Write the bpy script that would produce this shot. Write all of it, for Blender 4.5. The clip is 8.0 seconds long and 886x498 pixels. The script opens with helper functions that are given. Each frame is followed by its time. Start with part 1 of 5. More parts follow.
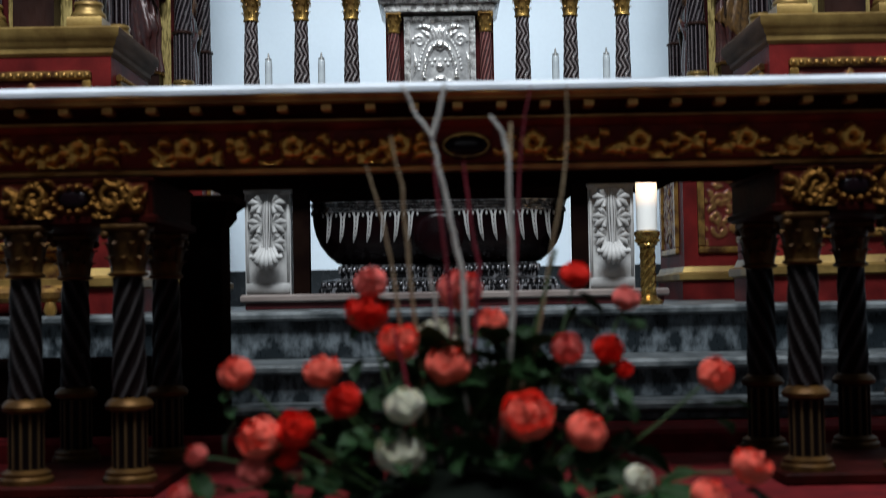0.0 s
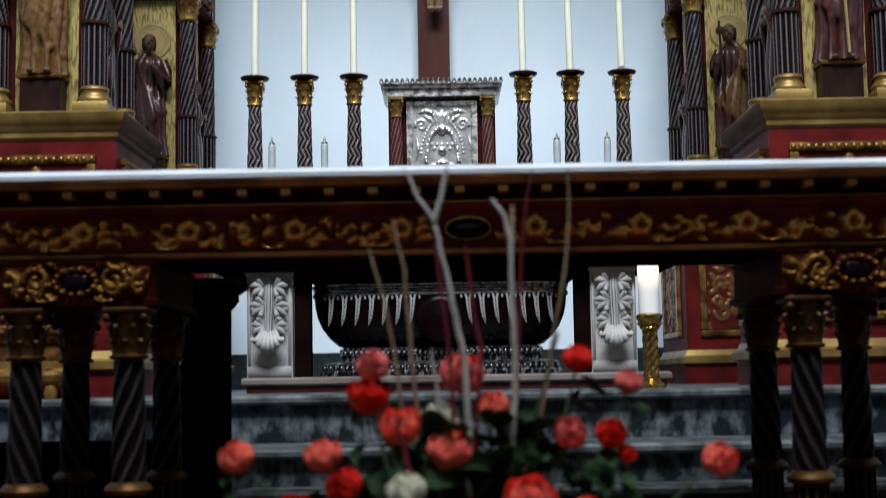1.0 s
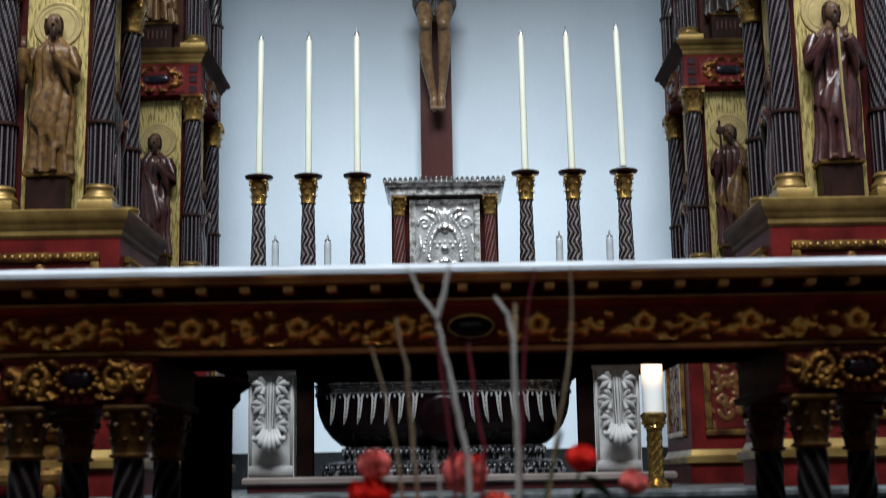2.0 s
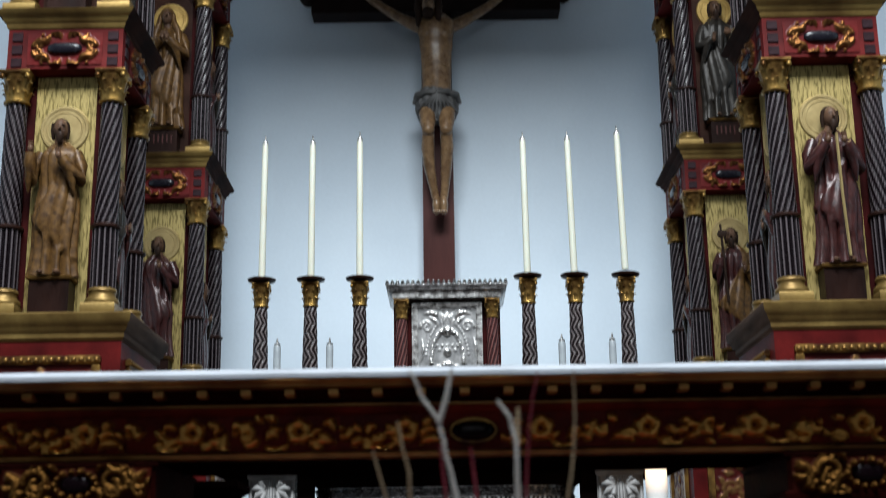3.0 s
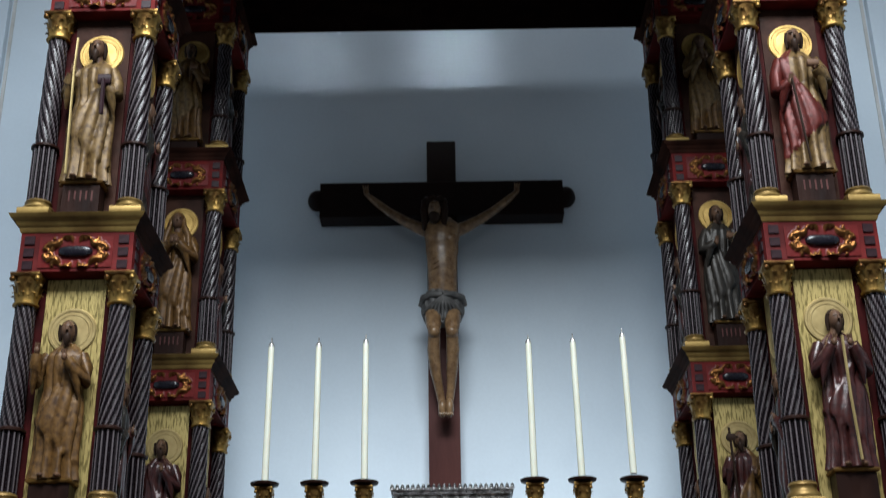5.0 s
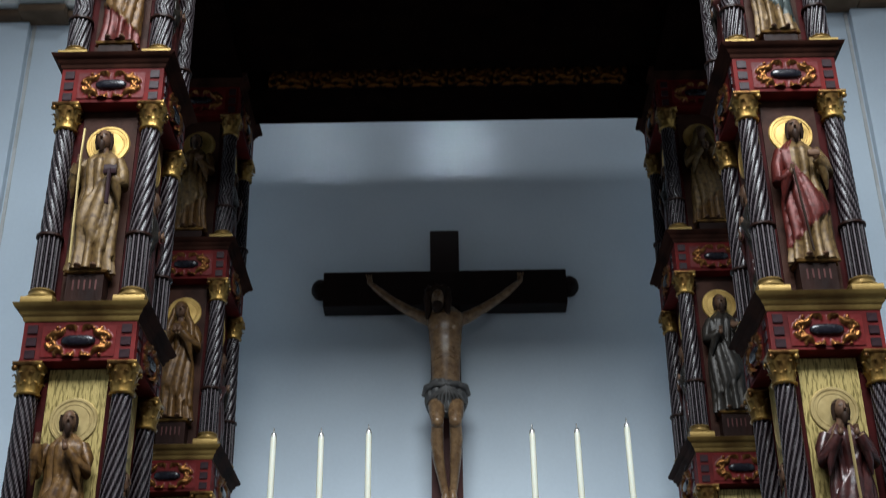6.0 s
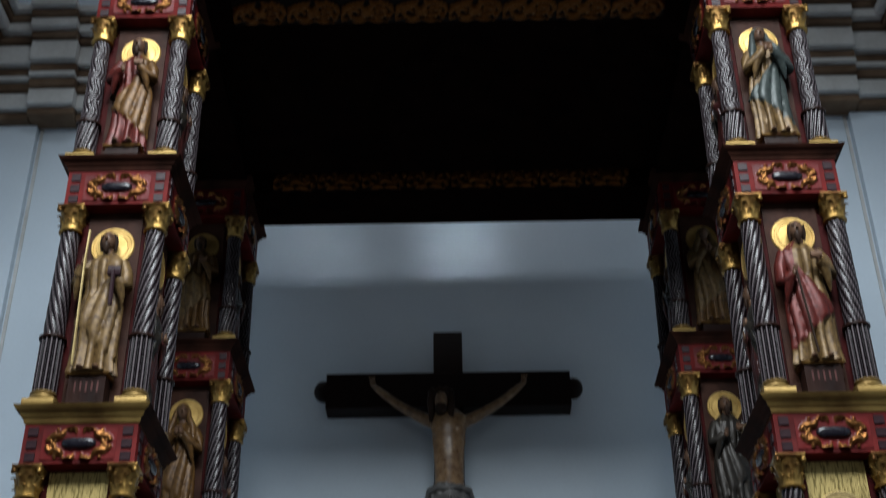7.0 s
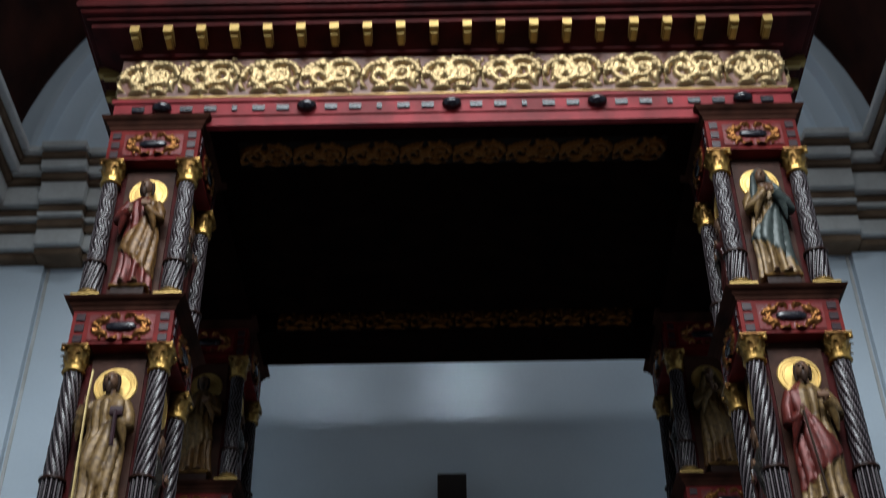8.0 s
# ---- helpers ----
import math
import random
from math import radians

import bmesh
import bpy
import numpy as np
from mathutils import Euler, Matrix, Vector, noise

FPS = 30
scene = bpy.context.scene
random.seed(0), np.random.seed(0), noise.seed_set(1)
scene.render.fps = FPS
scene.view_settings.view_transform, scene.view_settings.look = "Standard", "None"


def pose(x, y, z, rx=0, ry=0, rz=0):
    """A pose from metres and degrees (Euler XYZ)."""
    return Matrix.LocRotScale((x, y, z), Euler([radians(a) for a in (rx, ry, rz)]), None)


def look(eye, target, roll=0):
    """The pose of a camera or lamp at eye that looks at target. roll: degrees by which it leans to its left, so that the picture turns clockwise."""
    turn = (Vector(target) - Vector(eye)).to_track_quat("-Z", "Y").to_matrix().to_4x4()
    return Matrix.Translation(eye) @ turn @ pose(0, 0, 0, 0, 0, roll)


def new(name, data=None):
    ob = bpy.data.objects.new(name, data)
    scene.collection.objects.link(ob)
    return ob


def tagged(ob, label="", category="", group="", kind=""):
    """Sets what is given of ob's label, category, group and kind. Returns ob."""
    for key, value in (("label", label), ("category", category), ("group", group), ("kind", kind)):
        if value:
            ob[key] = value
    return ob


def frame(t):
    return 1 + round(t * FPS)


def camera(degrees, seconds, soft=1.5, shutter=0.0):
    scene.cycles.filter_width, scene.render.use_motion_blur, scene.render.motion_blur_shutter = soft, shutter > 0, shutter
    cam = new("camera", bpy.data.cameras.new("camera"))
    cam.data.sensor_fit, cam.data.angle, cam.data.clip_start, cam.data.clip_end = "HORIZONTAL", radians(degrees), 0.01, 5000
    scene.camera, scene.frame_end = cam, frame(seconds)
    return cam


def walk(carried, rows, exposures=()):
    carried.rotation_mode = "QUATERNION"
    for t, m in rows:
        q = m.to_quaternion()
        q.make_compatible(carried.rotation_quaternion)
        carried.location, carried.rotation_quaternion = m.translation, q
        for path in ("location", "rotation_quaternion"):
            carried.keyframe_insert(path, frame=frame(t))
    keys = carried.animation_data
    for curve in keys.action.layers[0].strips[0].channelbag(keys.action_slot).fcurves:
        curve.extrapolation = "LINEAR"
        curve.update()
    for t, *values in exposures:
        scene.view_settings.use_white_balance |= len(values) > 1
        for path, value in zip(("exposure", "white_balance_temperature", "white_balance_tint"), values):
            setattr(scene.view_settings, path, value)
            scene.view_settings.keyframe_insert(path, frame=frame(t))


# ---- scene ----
E0 = 0.48      # height of the lens above the sanctuary floor
LENS = 37.65
WALL_AT = 8.6  # the end wall
cam = camera(LENS, 8.0, 1.05, 0.7)
cam.data.dof.use_dof = True
cam.data.dof.focus_distance = 6.2
cam.data.dof.aperture_fstop = 3.6
TILTS = [(0.0, 2.03, 0.02), (0.5, 4.05, 0.03), (1.0, 5.69, 0.045), (1.5, 7.82, 0.075), (3.0, 14.55, 0.13), (3.5, 17.12, 0.16), (4.0, 19.57, 0.19),
         (5.5, 25.37, 0.32), (6.0, 27.38, 0.375), (6.5, 29.04, 0.41), (7.0, 31.85, 0.485), (7.5, 35.02, 0.565), (8.0, 38.0, 0.63)]
# the tripod head stands a little out of level: leaning and turning go with the tilt
walk(cam, [(t, pose(0, 0, E0, 0, 0, b) @ pose(0, 0, 0, 90 + a) @ pose(0, 0, 0, 0, 0, -(1.05 - 0.0125 * a)))
           for t, a, b in TILTS], [(0.0, 0.0), (4.0, -0.03), (6.0, -0.2), (8.0, -0.48)])

# ---- light ----
world = bpy.data.worlds.new("church_air")
scene.world = world
world.use_nodes = True
world.node_tree.nodes["Background"].inputs[0].default_value = (0.55, 0.7, 1.0, 1)
world.node_tree.nodes["Background"].inputs[1].default_value = 0.002


def lamp(name, m, sx, sy, watts, colour, spread=180):
    d = bpy.data.lights.new(name, "AREA")
    d.shape, d.size, d.size_y, d.energy, d.color, d.spread = "RECTANGLE", sx, sy, watts, colour, radians(spread)
    ob = new(name, d)
    ob.matrix_world = m
    return ob


# assumed, unseen broad key light under the chancel arch, above and behind the lens
lamp("unseen_key_light", look((0, 0.6, 8.06), (0, 6.6, 1.3)), 4.6, 2.2, 412, (0.88, 0.95, 1.0), 91)
# added frontal fill from the nave; no window is known there
lamp("nave_fill_light", look((0, -7.2, 4.2), (0, 8.6, 4.5)), 4.0, 4.0, 8, (0.9, 0.95, 1.0), 64)
# unseen vault lights, assumed for the pale patches high on the end wall
lamp("unseen_vault_light", look((0.1, 4.2, 9.6), (0.05, WALL_AT, 5.85)), 0.4, 0.4, 0.5, (0.85, 0.93, 1.0), 9)
lamp("unseen_vault_light", look((-2.0, 4.4, 9.6), (-1.0, WALL_AT, 5.8)), 0.5, 0.5, 0.28, (0.85, 0.93, 1.0), 10)
lamp("unseen_vault_light", look((1.8, 4.4, 9.6), (0.75, WALL_AT, 5.95)), 0.5, 0.5, 0.08, (0.85, 0.93, 1.0), 10)
# added to brighten the lunette and cornice, without a known source
lamp("unseen_vault_light", look((0.0, 2.2, 11.2), (0, WALL_AT, 7.9)), 2.4, 1.0, 44, (0.85, 0.93, 1.0), 110)

# unseen light assumed behind the canopy, from the vault down the end wall
lamp("unseen_vault_light", look((0, 6.3, 11.2), (0, WALL_AT, 4.2)), 3.2, 0.8, 14, (0.85, 0.93, 1.0), 120)

# ---- materials ----
def material(name, col, col2=None, rough=0.5, metal=0.0, scale=8.0, grain=60.0, bump=0.15, spread=(0.35, 0.65), stretch=(1, 1, 1),
             spec=0.5, dirt=0.25, coat=0.0, sub=0.0, ridge=None, vary=0.0, gilt=False):
    m = bpy.data.materials.new(name)
    m.use_nodes = True
    nt = m.node_tree
    b = nt.nodes["Principled BSDF"]
    N = nt.nodes.new
    tc, mp = N("ShaderNodeTexCoord"), N("ShaderNodeMapping")
    mp.inputs["Scale"].default_value = stretch
    nt.links.new(tc.outputs["Object"], mp.inputs[0])
    big, fine = N("ShaderNodeTexNoise"), N("ShaderNodeTexNoise")
    for n, sc, det in ((big, scale, 5), (fine, grain, 3)):
        n.inputs["Scale"].default_value, n.inputs["Detail"].default_value = sc, det
        nt.links.new(mp.outputs[0], n.inputs["Vector"])
    ramp = N("ShaderNodeValToRGB")
    ramp.color_ramp.elements[0].position, ramp.color_ramp.elements[1].position = spread
    ramp.color_ramp.elements[0].color = (*(col2 or [c * 0.6 for c in col]), 1)
    ramp.color_ramp.elements[1].color = (*col, 1)
    nt.links.new(big.outputs[0], ramp.inputs[0])
    mul = N("ShaderNodeMixRGB")
    mul.blend_type = "MULTIPLY"
    mul.inputs[0].default_value = dirt
    nt.links.new(ramp.outputs[0], mul.inputs[1])
    nt.links.new(fine.outputs[0], mul.inputs[2])
    out = mul.outputs[0]
    if ridge:
        at = N("ShaderNodeAttribute")
        at.attribute_name = "ridge"
        mx = N("ShaderNodeMixRGB")
        nt.links.new(at.outputs["Fac"], mx.inputs[0])
        nt.links.new(out, mx.inputs[1])
        mx.inputs[2].default_value = (*ridge, 1)
        out = mx.outputs[0]
        if gilt:
            nt.links.new(at.outputs["Fac"], b.inputs["Metallic"])
    if vary:
        oi, hs, mr = N("ShaderNodeObjectInfo"), N("ShaderNodeHueSaturation"), N("ShaderNodeMapRange")
        mr.inputs[3].default_value, mr.inputs[4].default_value = 1 - vary, 1 + vary
        nt.links.new(oi.outputs["Random"], mr.inputs[0])
        nt.links.new(mr.outputs[0], hs.inputs["Value"])
        nt.links.new(out, hs.inputs["Color"])
        out = hs.outputs[0]
    nt.links.new(out, b.inputs["Base Color"])
    rr = N("ShaderNodeMapRange")
    rr.inputs[3].default_value, rr.inputs[4].default_value = max(0.04, rough - 0.12), min(1, rough + 0.12)
    nt.links.new(fine.outputs[0], rr.inputs[0])
    nt.links.new(rr.outputs[0], b.inputs["Roughness"])
    b.inputs["Metallic"].default_value = metal
    b.inputs["Specular IOR Level"].default_value = spec
    b.inputs["Coat Weight"].default_value = coat
    if sub:
        b.inputs["Subsurface Weight"].default_value = sub
        b.inputs["Subsurface Radius"].default_value = (0.02, 0.012, 0.008)
    bp = N("ShaderNodeBump")
    bp.inputs["Strength"].default_value, bp.inputs["Distance"].default_value = bump, 0.004
    nt.links.new(fine.outputs[0], bp.inputs["Height"])
    nt.links.new(bp.outputs[0], b.inputs["Normal"])
    return m


def glow(name, col, strength):
    m = bpy.data.materials.new(name)
    m.use_nodes = True
    b = m.node_tree.nodes["Principled BSDF"]
    b.inputs["Base Color"].default_value = (*col, 1)
    b.inputs["Emission Color"].default_value = (*col, 1)
    b.inputs["Emission Strength"].default_value = strength
    return m


GOLD = material("gold_leaf", (0.52, 0.32, 0.09), (0.09, 0.038, 0.01), 0.38, 0.85, 9, 70, 0.3)
GOLDPAINT = material("gilded_moulding", (0.36, 0.235, 0.07), (0.13, 0.07, 0.018), 0.42, 0.6, 4, 60, 0.2)
GOLDPANEL = material("gilded_panel", (0.5, 0.38, 0.14), (0.2, 0.15, 0.045), 0.4, 0.5, 60, 140, 0.35, (0.4, 0.52), (1.6, 1, 0.3))
HALO = material("gilded_halo", (0.7, 0.47, 0.16), (0.45, 0.28, 0.08), 0.38, 0.7, 8, 60, 0.15)
GOLDDARK = material("dull_gold", (0.36, 0.2, 0.05), (0.07, 0.025, 0.01), 0.4, 0.75, 16, 70, 0.3)
TABLERED = material("dark_red_lacquer", (0.28, 0.022, 0.011), (0.11, 0.009, 0.006), 0.5, 0, 9, 60, 0.2, spec=0.07)
# Unseen walls are set dark so that little light bounces back.
NAVE = material("low_bounce_stone", (0.1, 0.085, 0.07), (0.06, 0.05, 0.04), 0.8, 0, 2, 20, 0.2, spec=0.1)
# Near black, so canopy, altar and table undersides read as deep shade.
INNER = material("shade_black", (0.008, 0.004, 0.003), (0.004, 0.002, 0.002), 0.7, 0, 7, 60, 0.2, spec=0.0)
HALOPALE = material("pale_gilded_halo", (0.5, 0.38, 0.17), (0.4, 0.29, 0.12), 0.4, 0.5, 8, 60, 0.15)
RED = material("oxblood_paint", (0.13, 0.01, 0.009), (0.055, 0.004, 0.004), 0.55, 0, 6, 80, 0.2, spec=0.08)
FASCIA = material("faded_red_paint", (0.25, 0.022, 0.028), (0.12, 0.01, 0.012), 0.5, 0, 5, 70, 0.2, spec=0.12)
DARK = material("dark_walnut", (0.025, 0.01, 0.007), (0.011, 0.005, 0.004), 0.4, 0, 7, 60, 0.2, stretch=(1, 1, 0.3), spec=0.12)
DARKWOOD = material("dark_brown_cornice_wood", (0.045, 0.016, 0.01), (0.016, 0.006, 0.004), 0.75, 0, 6, 60, 0.2, spec=0.04)
WEATHERED = material("weathered_brown_wood", (0.15, 0.095, 0.065), (0.07, 0.04, 0.027), 0.7, 0, 6, 60, 0.3, stretch=(4, 0.6, 4), spec=0.08)
BROWN = material("brown_niche_paint", (0.055, 0.023, 0.015), (0.022, 0.009, 0.006), 0.5, 0, 9, 70, 0.25, spec=0.08)
BLACK = material("ebony_inlay", (0.01, 0.009, 0.014), (0.005, 0.005, 0.008), 0.25, 0, 6, 50, 0.05, spec=0.4)
# Ridges are coloured paler than the grooves between them.
TWIST = material("dark_column_pale_ridges", (0.005, 0.002, 0.003), (0.003, 0.001, 0.002), 0.28, 0.0, 7, 60, 0.15, ridge=(0.12, 0.1, 0.106), spec=0.22)
# Leg shafts and drums: the table's shade is put into these colours.
TABLETWIST = material("shaded_leg_wood", (0.006, 0.003, 0.003), (0.003, 0.002, 0.002), 0.35, 0.0, 7, 60, 0.1, ridge=(0.036, 0.032, 0.033), spec=0.04)
TABLEFLUTE = material("shaded_drum_flutes", (0.006, 0.003, 0.003), (0.003, 0.002, 0.002), 0.4, 0.0, 7, 60, 0.1, ridge=(0.06, 0.036, 0.016), spec=0.06)
CSTICK = material("candlestick_column", (0.012, 0.006, 0.006), (0.006, 0.003, 0.003), 0.28, 0.0, 7, 60, 0.1, ridge=(0.2, 0.17, 0.17), spec=0.4)
PLASTER = material("white_plaster", (0.69, 0.785, 0.865), (0.635, 0.73, 0.815), 0.75, 0, 1.3, 40, 0.1, dirt=0.08, spec=0.2)
# Darkened copy of the gilding: the tabletop's shade is in the colour.
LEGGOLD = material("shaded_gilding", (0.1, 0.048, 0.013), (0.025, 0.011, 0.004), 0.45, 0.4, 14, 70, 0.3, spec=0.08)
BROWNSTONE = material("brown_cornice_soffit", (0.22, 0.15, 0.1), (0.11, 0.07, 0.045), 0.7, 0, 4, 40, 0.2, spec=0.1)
STONE = material("grey_stone_moulding", (0.72, 0.73, 0.72), (0.58, 0.58, 0.56), 0.7, 0, 3, 30, 0.25, spec=0.15)
VAULT = material("painted_vault", (0.07, 0.02, 0.012), (0.025, 0.008, 0.006), 0.7, 0, 2, 20, 0.2, spec=0.08)
GILTGROUND = material("gilded_red_ground", (0.34, 0.2, 0.06), (0.17, 0.03, 0.02), 0.42, 0.5, 20, 80, 0.3, (0.4, 0.6))
PORPHYRY = material("dark_red_marble", (0.09, 0.018, 0.02), (0.05, 0.012, 0.014), 0.35, 0, 6, 40, 0.1, spec=0.25)
TREAD = material("worn_grey_marble_nosing", (0.13, 0.142, 0.148), (0.022, 0.027, 0.03), 0.38, 0, 13, 60, 0.2, (0.38, 0.66), spec=0.3)
GILTRED = material("gilded_relief_on_red", (0.15, 0.011, 0.01), (0.07, 0.005, 0.005), 0.4, 0, 8, 70, 0.25, spec=0.2, ridge=(0.19, 0.082, 0.026), gilt=True)
GILTTABLE = material("dull_gilded_relief", (0.24, 0.02, 0.01), (0.1, 0.009, 0.005), 0.4, 0, 9, 60, 0.25, spec=0.08, ridge=(0.8, 0.43, 0.11), gilt=True)
# Leg-block gilding, much darker than the apron's.
GILTBLOCK = material("darker_gilded_relief", (0.1, 0.014, 0.006), (0.045, 0.006, 0.003), 0.58, 0, 9, 60, 0.25, spec=0.08, ridge=(0.17, 0.08, 0.02), gilt=True)
GILTFULL = material("gilded_frieze_relief", (0.14, 0.045, 0.018), (0.07, 0.014, 0.008), 0.52, 0.3, 9, 60, 0.25, ridge=(0.36, 0.265, 0.14), gilt=True)
GILTPANEL = material("bronzed_relief_on_red", (0.11, 0.012, 0.01), (0.05, 0.006, 0.005), 0.4, 0, 9, 60, 0.25, spec=0.15, ridge=(0.26, 0.15, 0.05), gilt=True)
TABLEGOLD = material("worn_table_gilding", (0.55, 0.29, 0.08), (0.24, 0.1, 0.03), 0.42, 0.5, 9, 60, 0.25)
GILTDARK = material("shaded_relief", (0.012, 0.006, 0.005), (0.007, 0.004, 0.003), 0.5, 0, 9, 60, 0.2, spec=0.04, ridge=(0.13, 0.05, 0.012), gilt=True)
SILVREL = material("embossed_silver", (0.36, 0.355, 0.35), (0.18, 0.18, 0.18), 0.3, 0.85, 24, 80, 0.4, ridge=(0.72, 0.7, 0.68), gilt=True)
INLAYMAT = material("dull_purple_inlay", (0.035, 0.016, 0.02), (0.015, 0.007, 0.009), 0.35, 0, 9, 60, 0.1, spec=0.2)
MARBLE = material("white_marble", (0.42, 0.415, 0.41), (0.25, 0.245, 0.24), 0.55, 0, 7, 50, 0.25, spec=0.2)
SLATE = material("blue_grey_marble", (0.13, 0.15, 0.165), (0.01, 0.014, 0.017), 0.3, 0, 13, 60, 0.15, (0.44, 0.66), (1.5, 1, 0.9), spec=0.3)
SLATEDARK = material("dark_marble", (0.03, 0.035, 0.04), (0.015, 0.018, 0.02), 0.25, 0, 5, 24, 0.1, spec=0.2)
PINKSTONE = material("grey_brown_marble", (0.2, 0.165, 0.15), (0.1, 0.075, 0.07), 0.35, 0, 4, 30, 0.15, (0.38, 0.6), (0.6, 1, 5))
CARPET = material("red_carpet", (0.15, 0.01, 0.012), (0.085, 0.006, 0.008), 0.95, 0, 14, 300, 0.6, spec=0.1)
FLOORSTONE = material("floor_stone", (0.16, 0.15, 0.14), (0.08, 0.075, 0.07), 0.4, 0, 3, 30, 0.15, spec=0.2)
SILVERDARK = material("tarnished_silver", (0.34, 0.33, 0.33), (0.05, 0.05, 0.05), 0.25, 0.9, 30, 90, 0.5, (0.4, 0.62), (1, 1, 3))
# Pale flecks in the dark noise stand in for glints on the silver.
FOOTSILVER = material("dark_silver_painted_glints", (0.32, 0.32, 0.34), (0.012, 0.012, 0.014), 0.3, 0.8, 46, 120, 0.7, (0.5, 0.6), (1.6, 1, 0.5))
SILVER = material("worked_silver", (0.72, 0.71, 0.69), (0.22, 0.21, 0.2), 0.3, 0.9, 34, 90, 0.5, (0.38, 0.58))
BRONZE = material("polished_black_marble", (0.006, 0.0015, 0.002), (0.003, 0.001, 0.0015), 0.22, 0, 6, 40, 0.05, spec=0.07)
POT = material("black_glazed_pot", (0.006, 0.009, 0.006), (0.004, 0.005, 0.004), 0.6, 0, 9, 50, 0.2, spec=0.04)
# Darkened copy of the red lacquer: shade painted on leg blocks and recess.
LEGRED = material("shaded_red_lacquer", (0.035, 0.004, 0.003), (0.012, 0.002, 0.0015), 0.5, 0, 9, 60, 0.2, spec=0.03)
GEMMAT = material("dark_garnet", (0.009, 0.004, 0.006), (0.004, 0.002, 0.003), 0.25, 0, 6, 50, 0.05, spec=0.12)
BRASS = material("polished_brass", (0.5, 0.31, 0.09), (0.3, 0.17, 0.045), 0.25, 0.95, 9, 60, 0.1)
WAX = material("ivory_wax", (0.62, 0.63, 0.54), (0.57, 0.57, 0.47), 0.45, 0, 4, 40, 0.05, dirt=0.06, sub=0.2)
LINEN = material("white_linen", (0.68, 0.72, 0.78), (0.6, 0.64, 0.7), 0.85, 0, 5, 220, 0.3, dirt=0.1)
LITWAX = glow("candle_wax_round_flame", (1.0, 0.62, 0.34), 1.0)
LITWAX.node_tree.nodes["Principled BSDF"].inputs["Base Color"].default_value = (0.83, 0.81, 0.77, 1)
wax_at, wax_z, wax_lit = (LITWAX.node_tree.nodes.new(k) for k in ("ShaderNodeTexCoord", "ShaderNodeSeparateXYZ", "ShaderNodeMapRange"))
wax_lit.interpolation_type = "SMOOTHERSTEP"
for k, v in ((1, 0.07), (2, 0.2), (3, 0.0), (4, 1.5)):
    wax_lit.inputs[k].default_value = v
LITWAX.node_tree.links.new(wax_at.outputs["Object"], wax_z.inputs[0])
LITWAX.node_tree.links.new(wax_z.outputs["Z"], wax_lit.inputs[0])
LITWAX.node_tree.links.new(wax_lit.outputs[0], LITWAX.node_tree.nodes["Principled BSDF"].inputs["Emission Strength"])
FROST = material("frosted_candle_glass", (0.4, 0.44, 0.46), (0.3, 0.33, 0.35), 0.3, 0, 9, 60, 0.05)
DARKRED = material("dark_red_cornice", (0.055, 0.006, 0.006), (0.022, 0.003, 0.003), 0.6, 0, 6, 70, 0.2, spec=0.06)
FLAME = glow("flame", (1.0, 0.62, 0.25), 22)
WICK = material("charred_wick", (0.02, 0.018, 0.015), None, 0.9)
SKIN = material("painted_wood_skin", (0.28, 0.17, 0.085), (0.14, 0.075, 0.035), 0.3, 0, 24, 60, 0.15, coat=0.1, spec=0.4)
CLOTHGREY = material("carved_grey_loincloth", (0.12, 0.115, 0.11), (0.05, 0.048, 0.046), 0.5, 0, 14, 70, 0.3)
HAIR = material("dark_carved_hair", (0.034, 0.019, 0.013), None, 0.5, spec=0.1)
CROSSWOOD = material("stained_cross_wood", (0.014, 0.005, 0.004), (0.007, 0.003, 0.002), 0.5, 0, 5, 60, 0.2, stretch=(1, 1, 0.2), spec=0.15)
POSTWOOD = material("red_brown_cross_post", (0.1, 0.035, 0.03), (0.06, 0.02, 0.018), 0.45, 0, 5, 60, 0.2, stretch=(1, 1, 0.2), spec=0.2)
ROBES = {"gold": material("gilt_robe", (0.165, 0.1, 0.036), (0.05, 0.025, 0.009), 0.46, 0.2, 42, 110, 0.3, (0.3, 0.62), spec=0.3),
         "brown": material("brown_robe", (0.14, 0.07, 0.02), (0.045, 0.02, 0.007), 0.42, 0.15, 42, 110, 0.3, (0.3, 0.62), spec=0.25),
         "plum": material("plum_robe", (0.06, 0.016, 0.014), (0.02, 0.006, 0.006), 0.32, 0.1, 42, 110, 0.3, (0.3, 0.62), spec=0.45),
         "rose": material("rose_robe", (0.1, 0.014, 0.01), (0.045, 0.007, 0.005), 0.42, 0.2, 42, 110, 0.3, (0.3, 0.62), spec=0.25),
         "blue": material("blue_grey_robe", (0.048, 0.06, 0.056), (0.02, 0.026, 0.025), 0.42, 0.15, 42, 110, 0.3, (0.3, 0.62), spec=0.25),
         "black": material("dark_robe", (0.034, 0.028, 0.022), (0.014, 0.011, 0.009), 0.4, 0.2, 42, 110, 0.3, (0.3, 0.62), spec=0.3)}
FACE = material("dark_carved_face", (0.15, 0.08, 0.046), (0.075, 0.04, 0.025), 0.45, 0, 14, 60, 0.2, spec=0.2)
